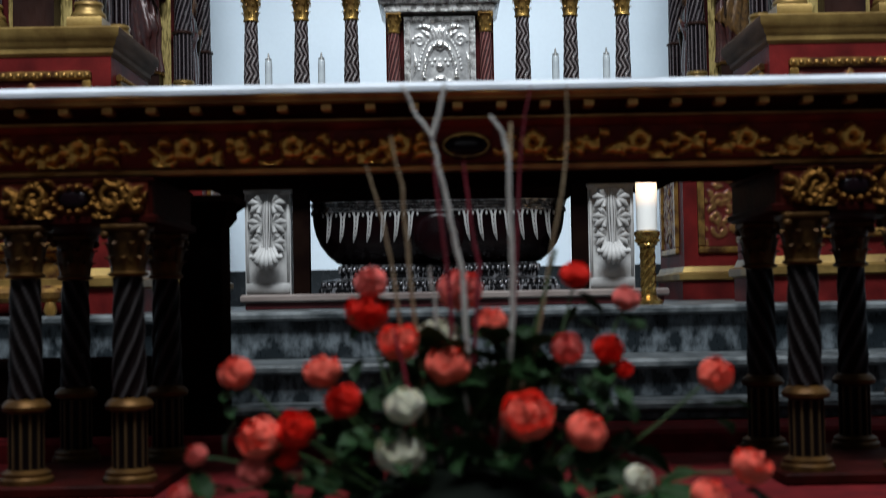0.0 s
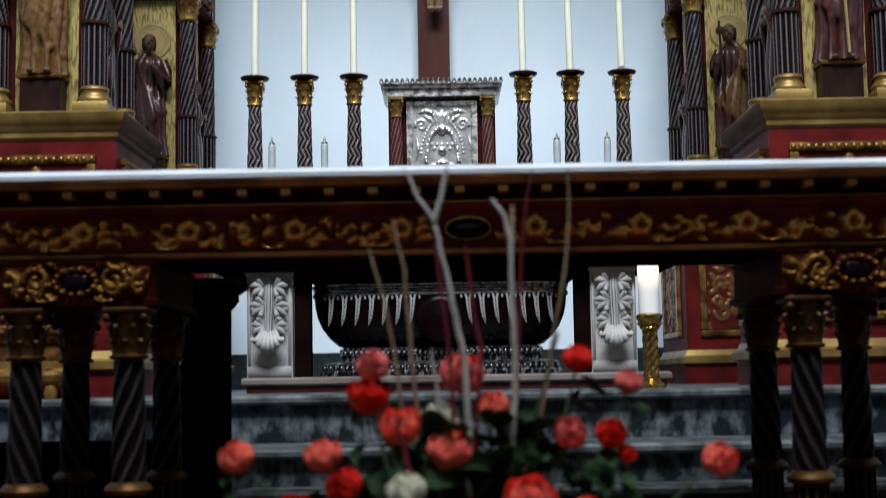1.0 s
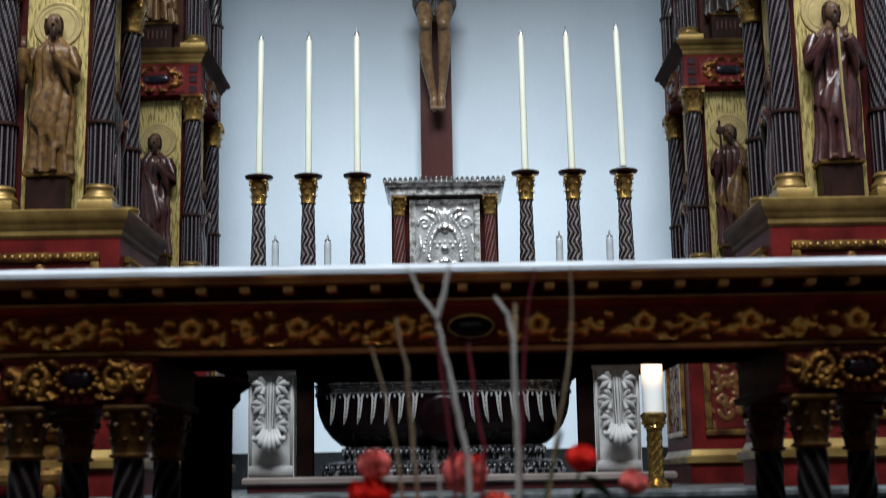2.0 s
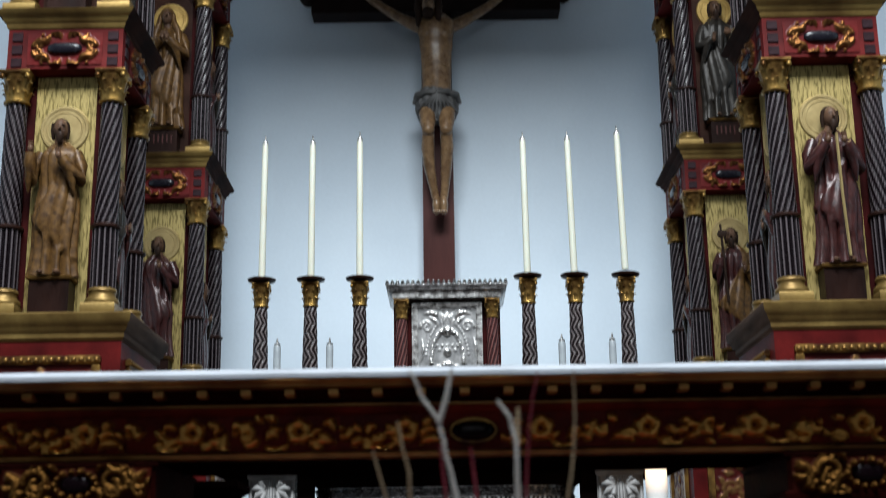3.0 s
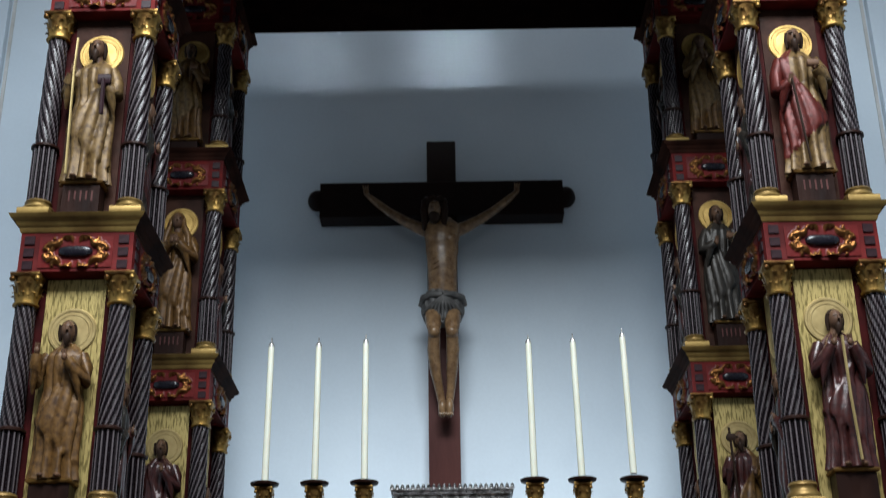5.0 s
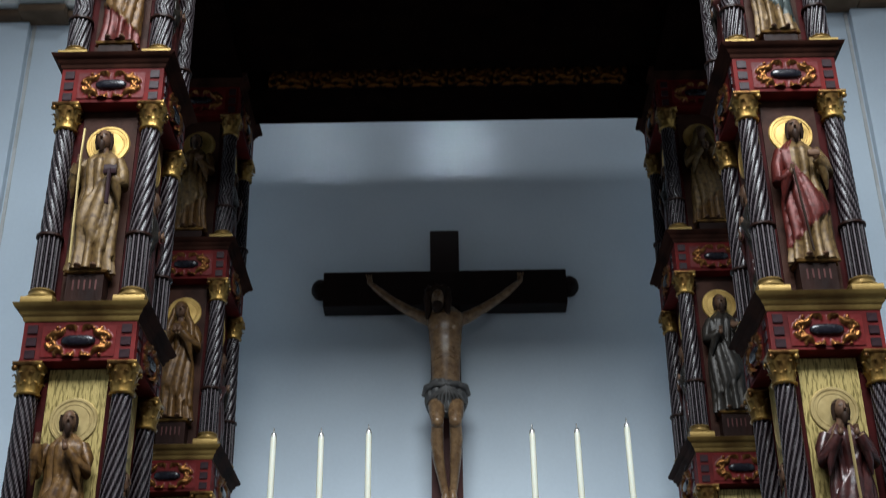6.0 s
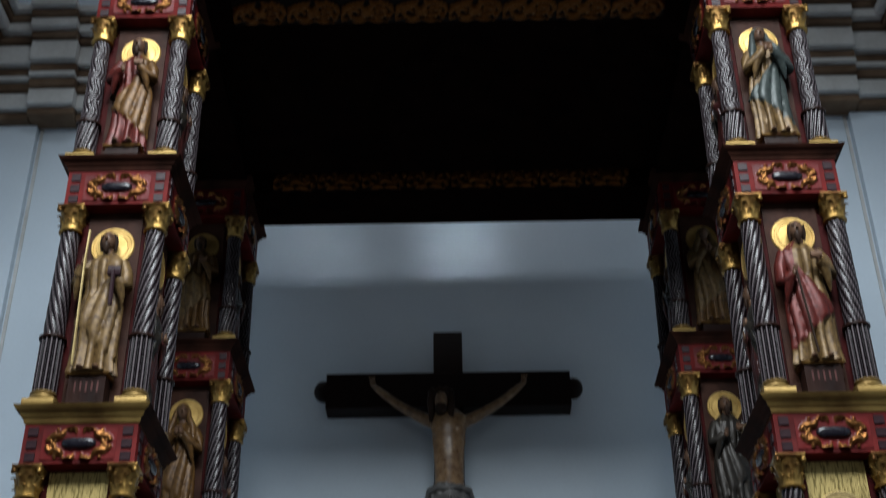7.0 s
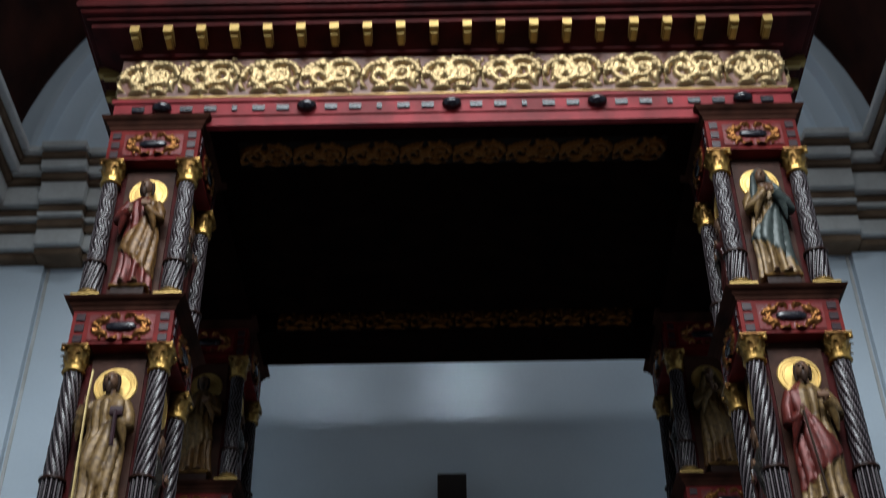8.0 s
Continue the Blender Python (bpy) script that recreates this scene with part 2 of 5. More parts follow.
PETALS = {"salmon": material("salmon_petal", (1.0, 0.21, 0.15), (0.95, 0.1, 0.065), 0.6, 0, 14, 90, 0.1, dirt=0.1, sub=0.12, vary=0.12, spec=0.15),
          "red": material("red_petal", (0.9, 0.025, 0.012), (0.68, 0.012, 0.007), 0.5, 0, 14, 90, 0.1, dirt=0.1, sub=0.1, vary=0.15, spec=0.15),
          "pink": material("pink_petal", (0.85, 0.2, 0.17), (0.72, 0.1, 0.09), 0.6, 0, 14, 90, 0.1, dirt=0.1, sub=0.12, vary=0.1, spec=0.15),
          "white": material("cream_petal", (0.82, 0.79, 0.66), (0.72, 0.7, 0.52), 0.55, 0, 14, 90, 0.1, dirt=0.08, sub=0.12, vary=0.08, spec=0.15)}
LEAF = material("rose_leaf", (0.028, 0.07, 0.022), (0.01, 0.027, 0.01), 0.5, 0, 18, 90, 0.2, vary=0.35, spec=0.1)
STEM = material("green_stem", (0.05, 0.1, 0.025), (0.025, 0.055, 0.012), 0.5, 0, 10, 60, 0.1)
TWIG = material("bleached_twig", (0.72, 0.68, 0.64), (0.55, 0.5, 0.46), 0.7, 0, 18, 90, 0.3)
TWIGBROWN = material("straw_twig", (0.42, 0.3, 0.18), (0.28, 0.18, 0.1), 0.7, 0, 18, 90, 0.3)
TWIGRED = material("crimson_stem", (0.3, 0.012, 0.035), (0.18, 0.008, 0.02), 0.5, 0, 18, 90, 0.2)


# ---- mesh tools ----
class Acc:
    """Gathers points and faces of one mesh."""

    def __init__(self):
        self.v, self.f, self.mi, self.r = [], [], [], []

    def add(self, v, f, mi=0, r=0.0):
        o = len(self.v)
        self.v += [tuple(p) for p in v]
        self.f += [tuple(o + i for i in q) for q in f]
        self.mi += [mi] * len(f)
        self.r += list(r) if isinstance(r, (list, tuple)) else [r] * len(v)
        return self

    def surf(self, fn, nu, nv, wrap=True, mi=0, caps=True, ridge=None):
        v, f = [], []
        w = nu if wrap else nu + 1
        rr = []
        for j in range(nv + 1):
            for i in range(w):
                v.append(fn(i / nu, j / nv))
                rr.append(ridge(i / nu, j / nv) if ridge else 0.0)
        for j in range(nv):
            for i in range(nu):
                k = (i + 1) % w
                f.append((j * w + i, j * w + k, (j + 1) * w + k, (j + 1) * w + i))
        if wrap and caps:
            f += [tuple(range(w))[::-1], tuple(nv * w + i for i in range(w))]
        return self.add(v, f, mi, rr)

    def lathe(self, prof, n=20, at=(0, 0, 0), mi=0, wob=None):
        def fn(u, t):
            r, z = prof[round(t * (len(prof) - 1))]
            a = 2 * math.pi * u
            k = wob(a, z) if wob else 1
            return at[0] + r * k * math.cos(a), at[1] + r * k * math.sin(a), at[2] + z
        return self.surf(fn, n, len(prof) - 1, mi=mi)

    def rings(self, x0, x1, y0, y1, prof, mi=0, side=None):
        """Rectangles grown by an offset, one over the other: plinths, blocks and cornices."""
        v, f = [], []
        for o, z in prof:
            v += [(x0 - o, y0 - o, z), (x1 + o, y0 - o, z), (x1 + o, y1 + o, z), (x0 - o, y1 + o, z)]
        for j in range(len(prof) - 1):
            for i in range(4):
                k = (i + 1) % 4
                f.append((4 * j + i, 4 * j + k, 4 * j + 4 + k, 4 * j + 4 + i))
        n = 4 * (len(prof) - 1)
        f += [(3, 2, 1, 0), (n, n + 1, n + 2, n + 3)]
        self.add(v, f, mi)
        if side is not None:
            o = len(self.mi) - len(f)
            for k in range(len(f) - 2):
                if k % 4 in (1, 3):
                    self.mi[o + k] = side
        return self

    def box(self, x0, x1, y0, y1, z0, z1, b=0.003, mi=0):
        return self.rings(x0 + b, x1 - b, y0 + b, y1 - b, [(0, z0), (b, z0 + b), (b, z1 - b), (0, z1)], mi)

    def tube(self, pts, rad, n=8, mi=0, flat=1.0):
        pts = [Vector(p) for p in pts]
        rads = rad if isinstance(rad, (list, tuple)) else [rad] * len(pts)
        v, f = [], []
        for i, p in enumerate(pts):
            d = (pts[min(i + 1, len(pts) - 1)] - pts[max(i - 1, 0)]).normalized()
            s = d.cross(Vector((0, 1, 0)))
            s = s.normalized() if s.length > 1e-4 else Vector((1, 0, 0))
            u = s.cross(d)
            for k in range(n):
                a = 2 * math.pi * k / n
                v.append(p + rads[i] * (math.cos(a) * s + flat * math.sin(a) * u))
        for j in range(len(pts) - 1):
            for i in range(n):
                k = (i + 1) % n
                f.append((j * n + i, j * n + k, j * n + n + k, j * n + n + i))
        f += [tuple(range(n))[::-1], tuple((len(pts) - 1) * n + i for i in range(n))]
        return self.add(v, f, mi)

    def ball(self, c, rx, ry=None, rz=None, n=12, m=8, mi=0):
        ry, rz = ry or rx, rz or rx

        def fn(u, t):
            a, e = 2 * math.pi * u, math.pi * (t * 0.98 + 0.01) - math.pi / 2
            return c[0] + rx * math.cos(a) * math.cos(e), c[1] + ry * math.sin(a) * math.cos(e), c[2] + rz * math.sin(e)
        return self.surf(fn, n, m, mi=mi)

    def mesh(self, name, mats, angle=38):
        me = bpy.data.meshes.new(name)
        me.from_pydata(self.v, [], self.f)
        for m in (mats if isinstance(mats, (list, tuple)) else [mats]):
            me.materials.append(m)
        me.polygons.foreach_set("material_index", self.mi)
        me.polygons.foreach_set("use_smooth", [True] * len(self.f))
        if any(self.r):
            at = me.attributes.new("ridge", "FLOAT", "POINT")
            at.data.foreach_set("value", self.r)
        bm = bmesh.new()
        bm.from_mesh(me)
        bmesh.ops.recalc_face_normals(bm, faces=bm.faces)
        bm.to_mesh(me)
        bm.free()
        me.set_sharp_from_angle(angle=radians(angle))
        return me


def thing(name, m, label, category, group="", kind=""):
    ob = new(name)
    ob.empty_display_size = 0.1
    ob.matrix_basis = m
    return tagged(ob, label, category, group, kind)


def put(name, me, parent, m=None, label=""):
    """One part, its mesh perhaps shared, under a thing or a part."""
    ob = new(name, me)
    ob.parent = parent
    if m is not None:
        ob.matrix_basis = m
    return tagged(ob, label)


def solo(name, me, m, label, category, group="", kind=""):
    ob = new(name, me)
    ob.matrix_basis = m
    return tagged(ob, label, category, group, kind)


def T(x, y, z):
    return Matrix.Translation((x, y, z))


def spiral(x, z, r, turns, flip=1, up=1, y=0.0, n=22):
    pts = []
    for i in range(n + 1):
        t = i / n
        a = turns * 2 * math.pi * t
        k = r * (1 - 0.8 * t)
        pts.append((x + flip * (k * math.cos(a) - r), y - 0.2 * r * t, z + up * k * math.sin(a)))
    return pts


# ---- carved pieces that repeat ----
def shaft_mesh(name, r, h, ridges, turns, mat, zig=0, n_z=26, taper=0.93):
    a = Acc()
    n = ridges * 8

    def off(t):
        if zig:
            return turns * 2 * math.pi * abs(((t * zig) % 1) * 2 - 1) / zig
        return turns * 2 * math.pi * t

    def wave(u, t):
        return (0.5 + 0.5 * math.cos(ridges * (2 * math.pi * u - off(t)))) ** 0.8

    def fn(u, t):
        k = r * (1 - (1 - taper) * t) * (0.84 + 0.16 * wave(u, t))
        return k * math.cos(2 * math.pi * u), k * math.sin(2 * math.pi * u), h * t
    a.surf(fn, n, n_z, ridge=lambda u, t: min(1.0, max(0.0, (wave(u, t) - 0.8) * 6.0)))
    return a.mesh(name, mat, 80)


def capital_mesh(name, r, h, mat):
    """A leafy capital: two rows of curling leaves, corner scrolls and a slab."""
    a = Acc()
    a.lathe([(r * 0.98, 0), (r * 1.12, h * 0.03), (r * 1.12, h * 0.07), (r * 0.95, h * 0.1), (r * 1.0, h * 0.5), (r * 1.25, h * 0.85)], 20)
    for row, (z0, z1, k, n) in enumerate(((0.08, 0.48, 1.0, 8), (0.3, 0.78, 1.08, 8))):
        for i in range(n):
            g = 2 * math.pi * (i + 0.5 * row) / n

            def leaf(u, t, g=g, z0=z0, z1=z1, k=k):
                w = 0.33 * r * (1 - t ** 3 * 0.7) * (u - 0.5) * 2
                out = r * k * (1.0 + 0.42 * t ** 2.2) - abs(u - 0.5) * 0.25 * r
                z = h * (z0 + (z1 - z0) * (t if t < 0.8 else 0.8 - (t - 0.8) * 0.6))
                return out * math.cos(g) - w * math.sin(g), out * math.sin(g) + w * math.cos(g), z
            a.surf(leaf, 4, 6, wrap=False)
    for i in range(4):
        g = math.pi / 4 + i * math.pi / 2
        a.ball((1.5 * r * math.cos(g), 1.5 * r * math.sin(g), h * 0.8), r * 0.27, n=8, m=6)
    q = r * 1.22
    a.rings(-q, q, -q, q, [(-0.2 * r, h * 0.84), (0, h * 0.88), (0.04 * r, h * 0.98), (0, h)])
    return a.mesh(name, mat, 60)


def base_mesh(name, r, h, mat):
    a = Acc()
    q = r * 1.35
    a.rings(-q, q, -q, q, [(-0.002, 0), (0, 0.004), (0, h * 0.38), (-0.003, h * 0.42)])
    a.lathe([(r * 1.3, h * 0.42), (r * 1.38, h * 0.5), (r * 1.3, h * 0.6), (r * 1.08, h * 0.68), (r * 1.05, h * 0.8), (r * 1.16, h * 0.88), (r * 1.08, h * 0.97), (r * 0.95, h)], 24)
    return a.mesh(name, mat, 50)


def ring_mesh(name, r, tube_r, mat):
    a = Acc()
    a.surf(lambda u, t: ((r + tube_r * math.cos(6.2832 * t)) * math.cos(6.2832 * u) * (1 + 0.1 * math.cos(8 * 6.2832 * u)), -tube_r * math.sin(6.2832 * t), (r + tube_r * math.cos(6.2832 * t)) * math.sin(6.2832 * u) * (1 + 0.1 * math.cos(8 * 6.2832 * u))), 48, 8, caps=False)
    return a.mesh(name, mat, 70)


def cabochon_mesh(name, rx, rz, mat):
    a = Acc()
    a.surf(lambda u, t: (rx * (1 - 0.5 * t ** 3) * math.copysign(abs(math.cos(2 * math.pi * u)) ** 0.6, math.cos(2 * math.pi * u)), -0.9 * rz * math.sin(t * 1.5), rz * (1 - 0.7 * t ** 3) * math.copysign(abs(math.sin(2 * math.pi * u)) ** 0.8, math.sin(2 * math.pi * u))), 20, 5)
    return a.mesh(name, mat, 60)


def whorl(x, z, r, turns, flip, up, thick, n=30):
    """Points of a flat scroll: x, z and half width."""
    out = []
    for i in range(n + 1):
        t = i / n
        a, k = turns * 6.2832 * t, r * (1 - 0.82 * t)
        out.append((x + flip * (k * math.cos(a) - r), z + up * k * math.sin(a), thick * (1.1 - 0.45 * t)))
    return out


def sprig(x0, z0, x1, z1, bend, thick, n=12):
    out = []
    for i in range(n + 1):
        t = i / n
        s = math.sin(math.pi * t)
        out.append((x0 + (x1 - x0) * t - bend * s * (z1 - z0), z0 + (z1 - z0) * t + bend * s * (x1 - x0), thick * (0.35 + 0.9 * s)))
    return out


def relief_mesh(name, w, h, depth, strokes, mat, nx, nz, oval=None, ground=0.0):
    """One carved plate in the plane x, z: strokes stand proud of the ground."""
    X, Zg = np.meshgrid(np.linspace(-w / 2, w / 2, nx + 1), np.linspace(-h / 2, h / 2, nz + 1))
    H = np.zeros_like(X)
    for st in strokes:
        for x, z, r in st:
            d2 = ((X - x) ** 2 + (Zg - z) ** 2) / (r * r)
            H = np.maximum(H, np.sqrt(np.clip(1 - d2, 0, 1)) * min(1.0, r / (0.09 * h)))
    if oval:
        H *= ((X / oval[0]) ** 2 + (Zg / oval[1]) ** 2) > 1
    n1 = 0.12 * np.sin(X * 700 / (h * 6) + 3 * np.sin(Zg * 55 / h * 0.4)) * (H > 0.25)
    Y = -depth * np.clip(H + n1 * 0.6, 0, 1.2)
    v = np.stack([X, Y, Zg], -1).reshape(-1, 3).tolist()
    f = [(j * (nx + 1) + i, j * (nx + 1) + i + 1, (j + 1) * (nx + 1) + i + 1, (j + 1) * (nx + 1) + i) for j in range(nz) for i in range(nx)]
    a = Acc().add(v, f, 0, np.clip(ground + (H - 0.12) * 4, 0, 1).ravel().tolist())
    return a.mesh(name, mat, 85)


def scroll_strokes(w, h, seed):
    rng = random.Random(seed)
    s = []
    for q in (-1, 1):
        s.append(whorl(q * w * 0.46, 0.04 * h * q, h * 0.36, 1.5, q, 1, h * 0.085))
        s.append(sprig(q * w * 0.02, -h * 0.38, q * w * 0.3, -h * 0.42, 0.12 * q, h * 0.075))
        s.append(sprig(q * w * 0.05, h * 0.42, q * w * 0.26, h * 0.36, -0.2 * q, h * 0.07))
        s.append(sprig(q * w * 0.4, -h * 0.36, q * w * 0.48, -h * 0.05, 0.3, h * 0.07))
        for k in range(3):
            g = rng.uniform(0, 6.28)
            x, z = q * w * 0.27, 0.0
            s.append(sprig(x, z, x + 0.2 * h * math.cos(g), z + 0.2 * h * math.sin(g), 0.4, h * 0.06, 6))
    for k in range(26):
        x, z, g = rng.uniform(-0.47, 0.47) * w, rng.uniform(-0.44, 0.44) * h, rng.uniform(0, 6.28)
        s.append(sprig(x, z, x + 0.12 * h * math.cos(g), z + 0.12 * h * math.sin(g), 0.3, h * 0.035, 5))
    for k in range(6):
        g = 6.2832 * k / 6
        s.append(sprig(0, 0, 0.19 * h * math.cos(g), 0.19 * h * math.sin(g), 0.1, h * 0.075, 6))
    return s


def wreath_strokes(w, h):
    s = []
    for q in (-1, 1):
        for u in (-1, 1):
            s.append(whorl(q * w * 0.42, u * h * 0.1, h * 0.14, 1.2, q, u, h * 0.06))
            s.append(sprig(q * w * 0.38, u * h * 0.3, q * w * 0.2, u * h * 0.42, 0.35 * q * u, h * 0.085))
            s.append(sprig(q * w * 0.2, u * h * 0.4, q * w * 0.05, u * h * 0.3, -0.5 * q * u, h * 0.07))
            s.append(sprig(q * w * 0.27, u * h * 0.14, q * w * 0.33, u * h * 0.36, 0.4, h * 0.06))
            s.append([(q * w * 0.12, u * h * 0.42, h * 0.06), (q * w * 0.3, u * h * 0.42, h * 0.05)])
    return s

# ---- the church ----
PRED = 0.43          # the altar's top step
WALL_Y, SIDE = WALL_AT, 3.92
WX = -0.065          # the chancel's own middle line


def wall_piece(name, x0, x1, y0, y1, z0, z1, mat, label, cat, b=0.004):
    return solo(name, Acc().box(x0, x1, y0, y1, z0, z1, b).mesh(name, mat), T(0, 0, 0), label, cat, kind="structure")


wall_piece("floor", -9, 9, -8, 9, -0.25, 0.0, FLOORSTONE, "grey stone church floor, mostly in shade", "floor")
wall_piece("carpet", -1.9, 1.9, 2.75, 3.8, 0.0, 0.012, CARPET, "deep red carpet laid before the altar steps", "carpet")
wall_piece("wall_north", -SIDE - 0.5, SIDE + 0.5, WALL_Y, WALL_Y + 0.5, 0, 14.5, PLASTER, "cool white plastered wall behind the altar", "wall")
wall_piece("baseboard", -SIDE, SIDE, WALL_Y - 0.03, WALL_Y - 0.001, PRED, 0.66, SLATEDARK, "dark marble skirting along the white wall", "skirting")
for sx, nm in ((-1, "wall_west"), (1, "wall_east")):
    wall_piece(nm, *sorted((WX + sx * SIDE, WX + sx * (SIDE + 0.5))), -0.5, WALL_Y - 0.001, 0, 9.0, PLASTER, "white plastered side wall of the chancel", "wall")
    wall_piece("crossing_wall", *sorted((sx * 8.5, sx * 9)), -7.5, -0.5, 0, 15, NAVE, "dim stone wall of the crossing", "wall")
    wall_piece("crossing_pier", *sorted((sx * (SIDE + 0.4), sx * 8.5)), -1.0, -0.5, 0, 15, NAVE, "dim stone pier beside the chancel", "wall")
    wall_piece("pilaster", *sorted((WX + sx * 3.345, WX + sx * (SIDE - 0.001))), WALL_Y - 0.071, WALL_Y - 0.001, 0.43, 7.05, PLASTER, "flat white pilaster in the chancel's corner", "pilaster", 0.01)
    wall_piece("groove", WX + sx * 3.32 - 0.012, WX + sx * 3.32 + 0.012, WALL_Y - 0.012, WALL_Y - 0.001, 0.67, 7.05, STONE, "narrow dark joint beside the pilaster", "joint", 0.002)
wall_piece("wall_south", -9, 9, -8.0, -7.5, 0, 15, NAVE, "dim stone wall at the far end of the church", "wall")
wall_piece("ceiling", -9, 9, -8.0, -0.5, 15, 15.3, NAVE, "dim ceiling over the crossing", "ceiling")
# Unseen wall, added to close the front and cut light above 8.2 m.
wall_piece("chancel_lintel", -SIDE - 0.5, SIDE + 0.5, -1.0, -0.501, 8.2, 15, NAVE, "unseen plain wall added over the chancel's front", "wall")
wall_piece("window_1", -1.8, 2.6, -7.5, -7.46, 9.9, 12.8, STONE, "stone-framed high window of the church", "window", 0.02)

# stepped stone cornice round the chancel
trim = thing("trim", T(WX, 0, 7.05), "stepped pale stone cornice round the chancel walls", "cornice", kind="structure")
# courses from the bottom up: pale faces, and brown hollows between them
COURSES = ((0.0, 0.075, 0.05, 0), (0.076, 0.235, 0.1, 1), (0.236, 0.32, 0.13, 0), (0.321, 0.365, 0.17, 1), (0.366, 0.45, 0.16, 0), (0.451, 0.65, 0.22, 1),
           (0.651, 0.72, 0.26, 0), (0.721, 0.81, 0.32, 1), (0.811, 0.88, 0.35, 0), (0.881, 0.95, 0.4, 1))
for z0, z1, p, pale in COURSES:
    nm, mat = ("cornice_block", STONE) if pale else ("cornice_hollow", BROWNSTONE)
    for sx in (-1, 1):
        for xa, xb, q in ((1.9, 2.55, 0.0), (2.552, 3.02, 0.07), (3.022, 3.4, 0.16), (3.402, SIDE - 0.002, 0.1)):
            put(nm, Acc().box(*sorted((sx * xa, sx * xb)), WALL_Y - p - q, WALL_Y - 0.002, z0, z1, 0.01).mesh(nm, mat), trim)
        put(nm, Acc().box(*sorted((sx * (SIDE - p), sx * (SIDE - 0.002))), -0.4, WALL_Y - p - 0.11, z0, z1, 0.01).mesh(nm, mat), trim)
SPRING = 8.01
a = Acc()
a.surf(lambda u, t: (WX + (SIDE + 0.02 * math.sin(t * 40)) * math.cos(math.pi * u), -0.5 + 9.08 * t, SPRING + (SIDE - 0.05) * math.sin(math.pi * u)), 40, 12, wrap=False)
solo("vault", a.mesh("vault", VAULT), T(0, 0, 0), "dark red-brown painted barrel vault over the chancel", "vault", kind="structure")
a = Acc()
for r, w, d in ((SIDE - 0.24, 0.06, 0.14), (SIDE - 0.55, 0.03, 0.06)):
    n = 40
    v, f = [], []
    for i in range(n + 1):
        g = math.pi * i / n
        for rr, yy in ((r - w, WALL_Y), (r - w * 0.5, WALL_Y - d), (r + w * 0.5, WALL_Y - d), (r + w, WALL_Y)):
            v.append((WX + rr * math.cos(g), yy, SPRING + rr * math.sin(g)))
    for i in range(n):
        f += [(4 * i + k, 4 * i + k + 1, 4 * i + 5 + k, 4 * i + 4 + k) for k in range(3)]
    a.add(v, f)
solo("arch_moulding", a.mesh("arch_moulding", PLASTER), T(0, 0, 0), "pale rounded arch moulding on the end wall", "moulding", kind="structure")

# altar steps: three treads of marble, each a slab with a nosing over its riser
steps = thing("altar_steps", T(0, 0, 0), "blue-grey marble altar steps with worn nosings", "steps", kind="structure")
put("carpeted_step", Acc().box(-SIDE, SIDE, 3.8, 4.08, 0, 0.077, 0.012).mesh("carpeted_step", CARPET), steps, label="low step under red carpet")
for z0, z1, y0 in ((0.077, 0.138, 4.08), (0.138, 0.262, 4.23), (0.262, PRED, 4.62)):
    n = 3
    for i in range(n):
        x0, x1 = -SIDE + i * 2 * SIDE / n, -SIDE + (i + 1) * 2 * SIDE / n
        put("riser", Acc().box(x0 + 0.001, x1 - 0.001, y0 + 0.035, y0 + 0.5, z0, z1 - 0.034, 0.002).mesh("riser", SLATE), steps)
        put("tread", Acc().box(x0 + 0.001, x1 - 0.001, y0, y0 + 0.55 if z1 < PRED else WALL_Y, z1 - 0.034, z1, 0.01).mesh("tread", TREAD), steps)

# ---- canopy pillars ----
R1 = 0.052
LEVELS = [  # base, drum, shaft, capital, block, cornice, top
    (1.564, 1.684, 1.945, 2.49, 2.635, 2.825, 2.905),
    (2.905, 2.99, 3.26, 3.825, 3.965, 4.165, 4.235),
    (4.235, 4.3, 4.475, 5.005, 5.15, 5.37, 5.45)]
KIT = []
for i, (b0, b1, d1, s1, c1, k1, t1) in enumerate(LEVELS):
    z3 = i == 2
    KIT.append(dict(
        base=base_mesh("base", R1, b1 - b0, GOLDPAINT),
        drum=shaft_mesh("drum", R1 * 1.04, d1 - b1, 14, 0.12 if z3 else 0.0, TWIST, 0, 8, 1.0),
        shaft=shaft_mesh("shaft", R1 * (0.92 if z3 else 0.96), s1 - d1, 14 if z3 else 11, 0.36 if z3 else 0.62, TWIST, 4 if z3 else 0, 40 if z3 else 26, 0.9),
        shaft_m=shaft_mesh("shaft", R1 * (0.92 if z3 else 0.96), s1 - d1, 14 if z3 else 11, -0.36 if z3 else -0.62, TWIST, 4 if z3 else 0, 40 if z3 else 26, 0.9),
        ring=Acc().lathe([(R1, 0), (R1 * 1.2, 0.006), (R1 * 1.2, 0.016), (R1, 0.022)], 20).mesh("collar", DARK),
        cap=capital_mesh("capital", R1 * 0.98, c1 - s1, GOLD)))
OVAL = cabochon_mesh("cabochon", 0.075, 0.026, BLACK)
WREATH = relief_mesh("wreath", 0.32, 0.145, 0.02, wreath_strokes(0.32, 0.15), GILTRED, 72, 34, (0.085, 0.034))


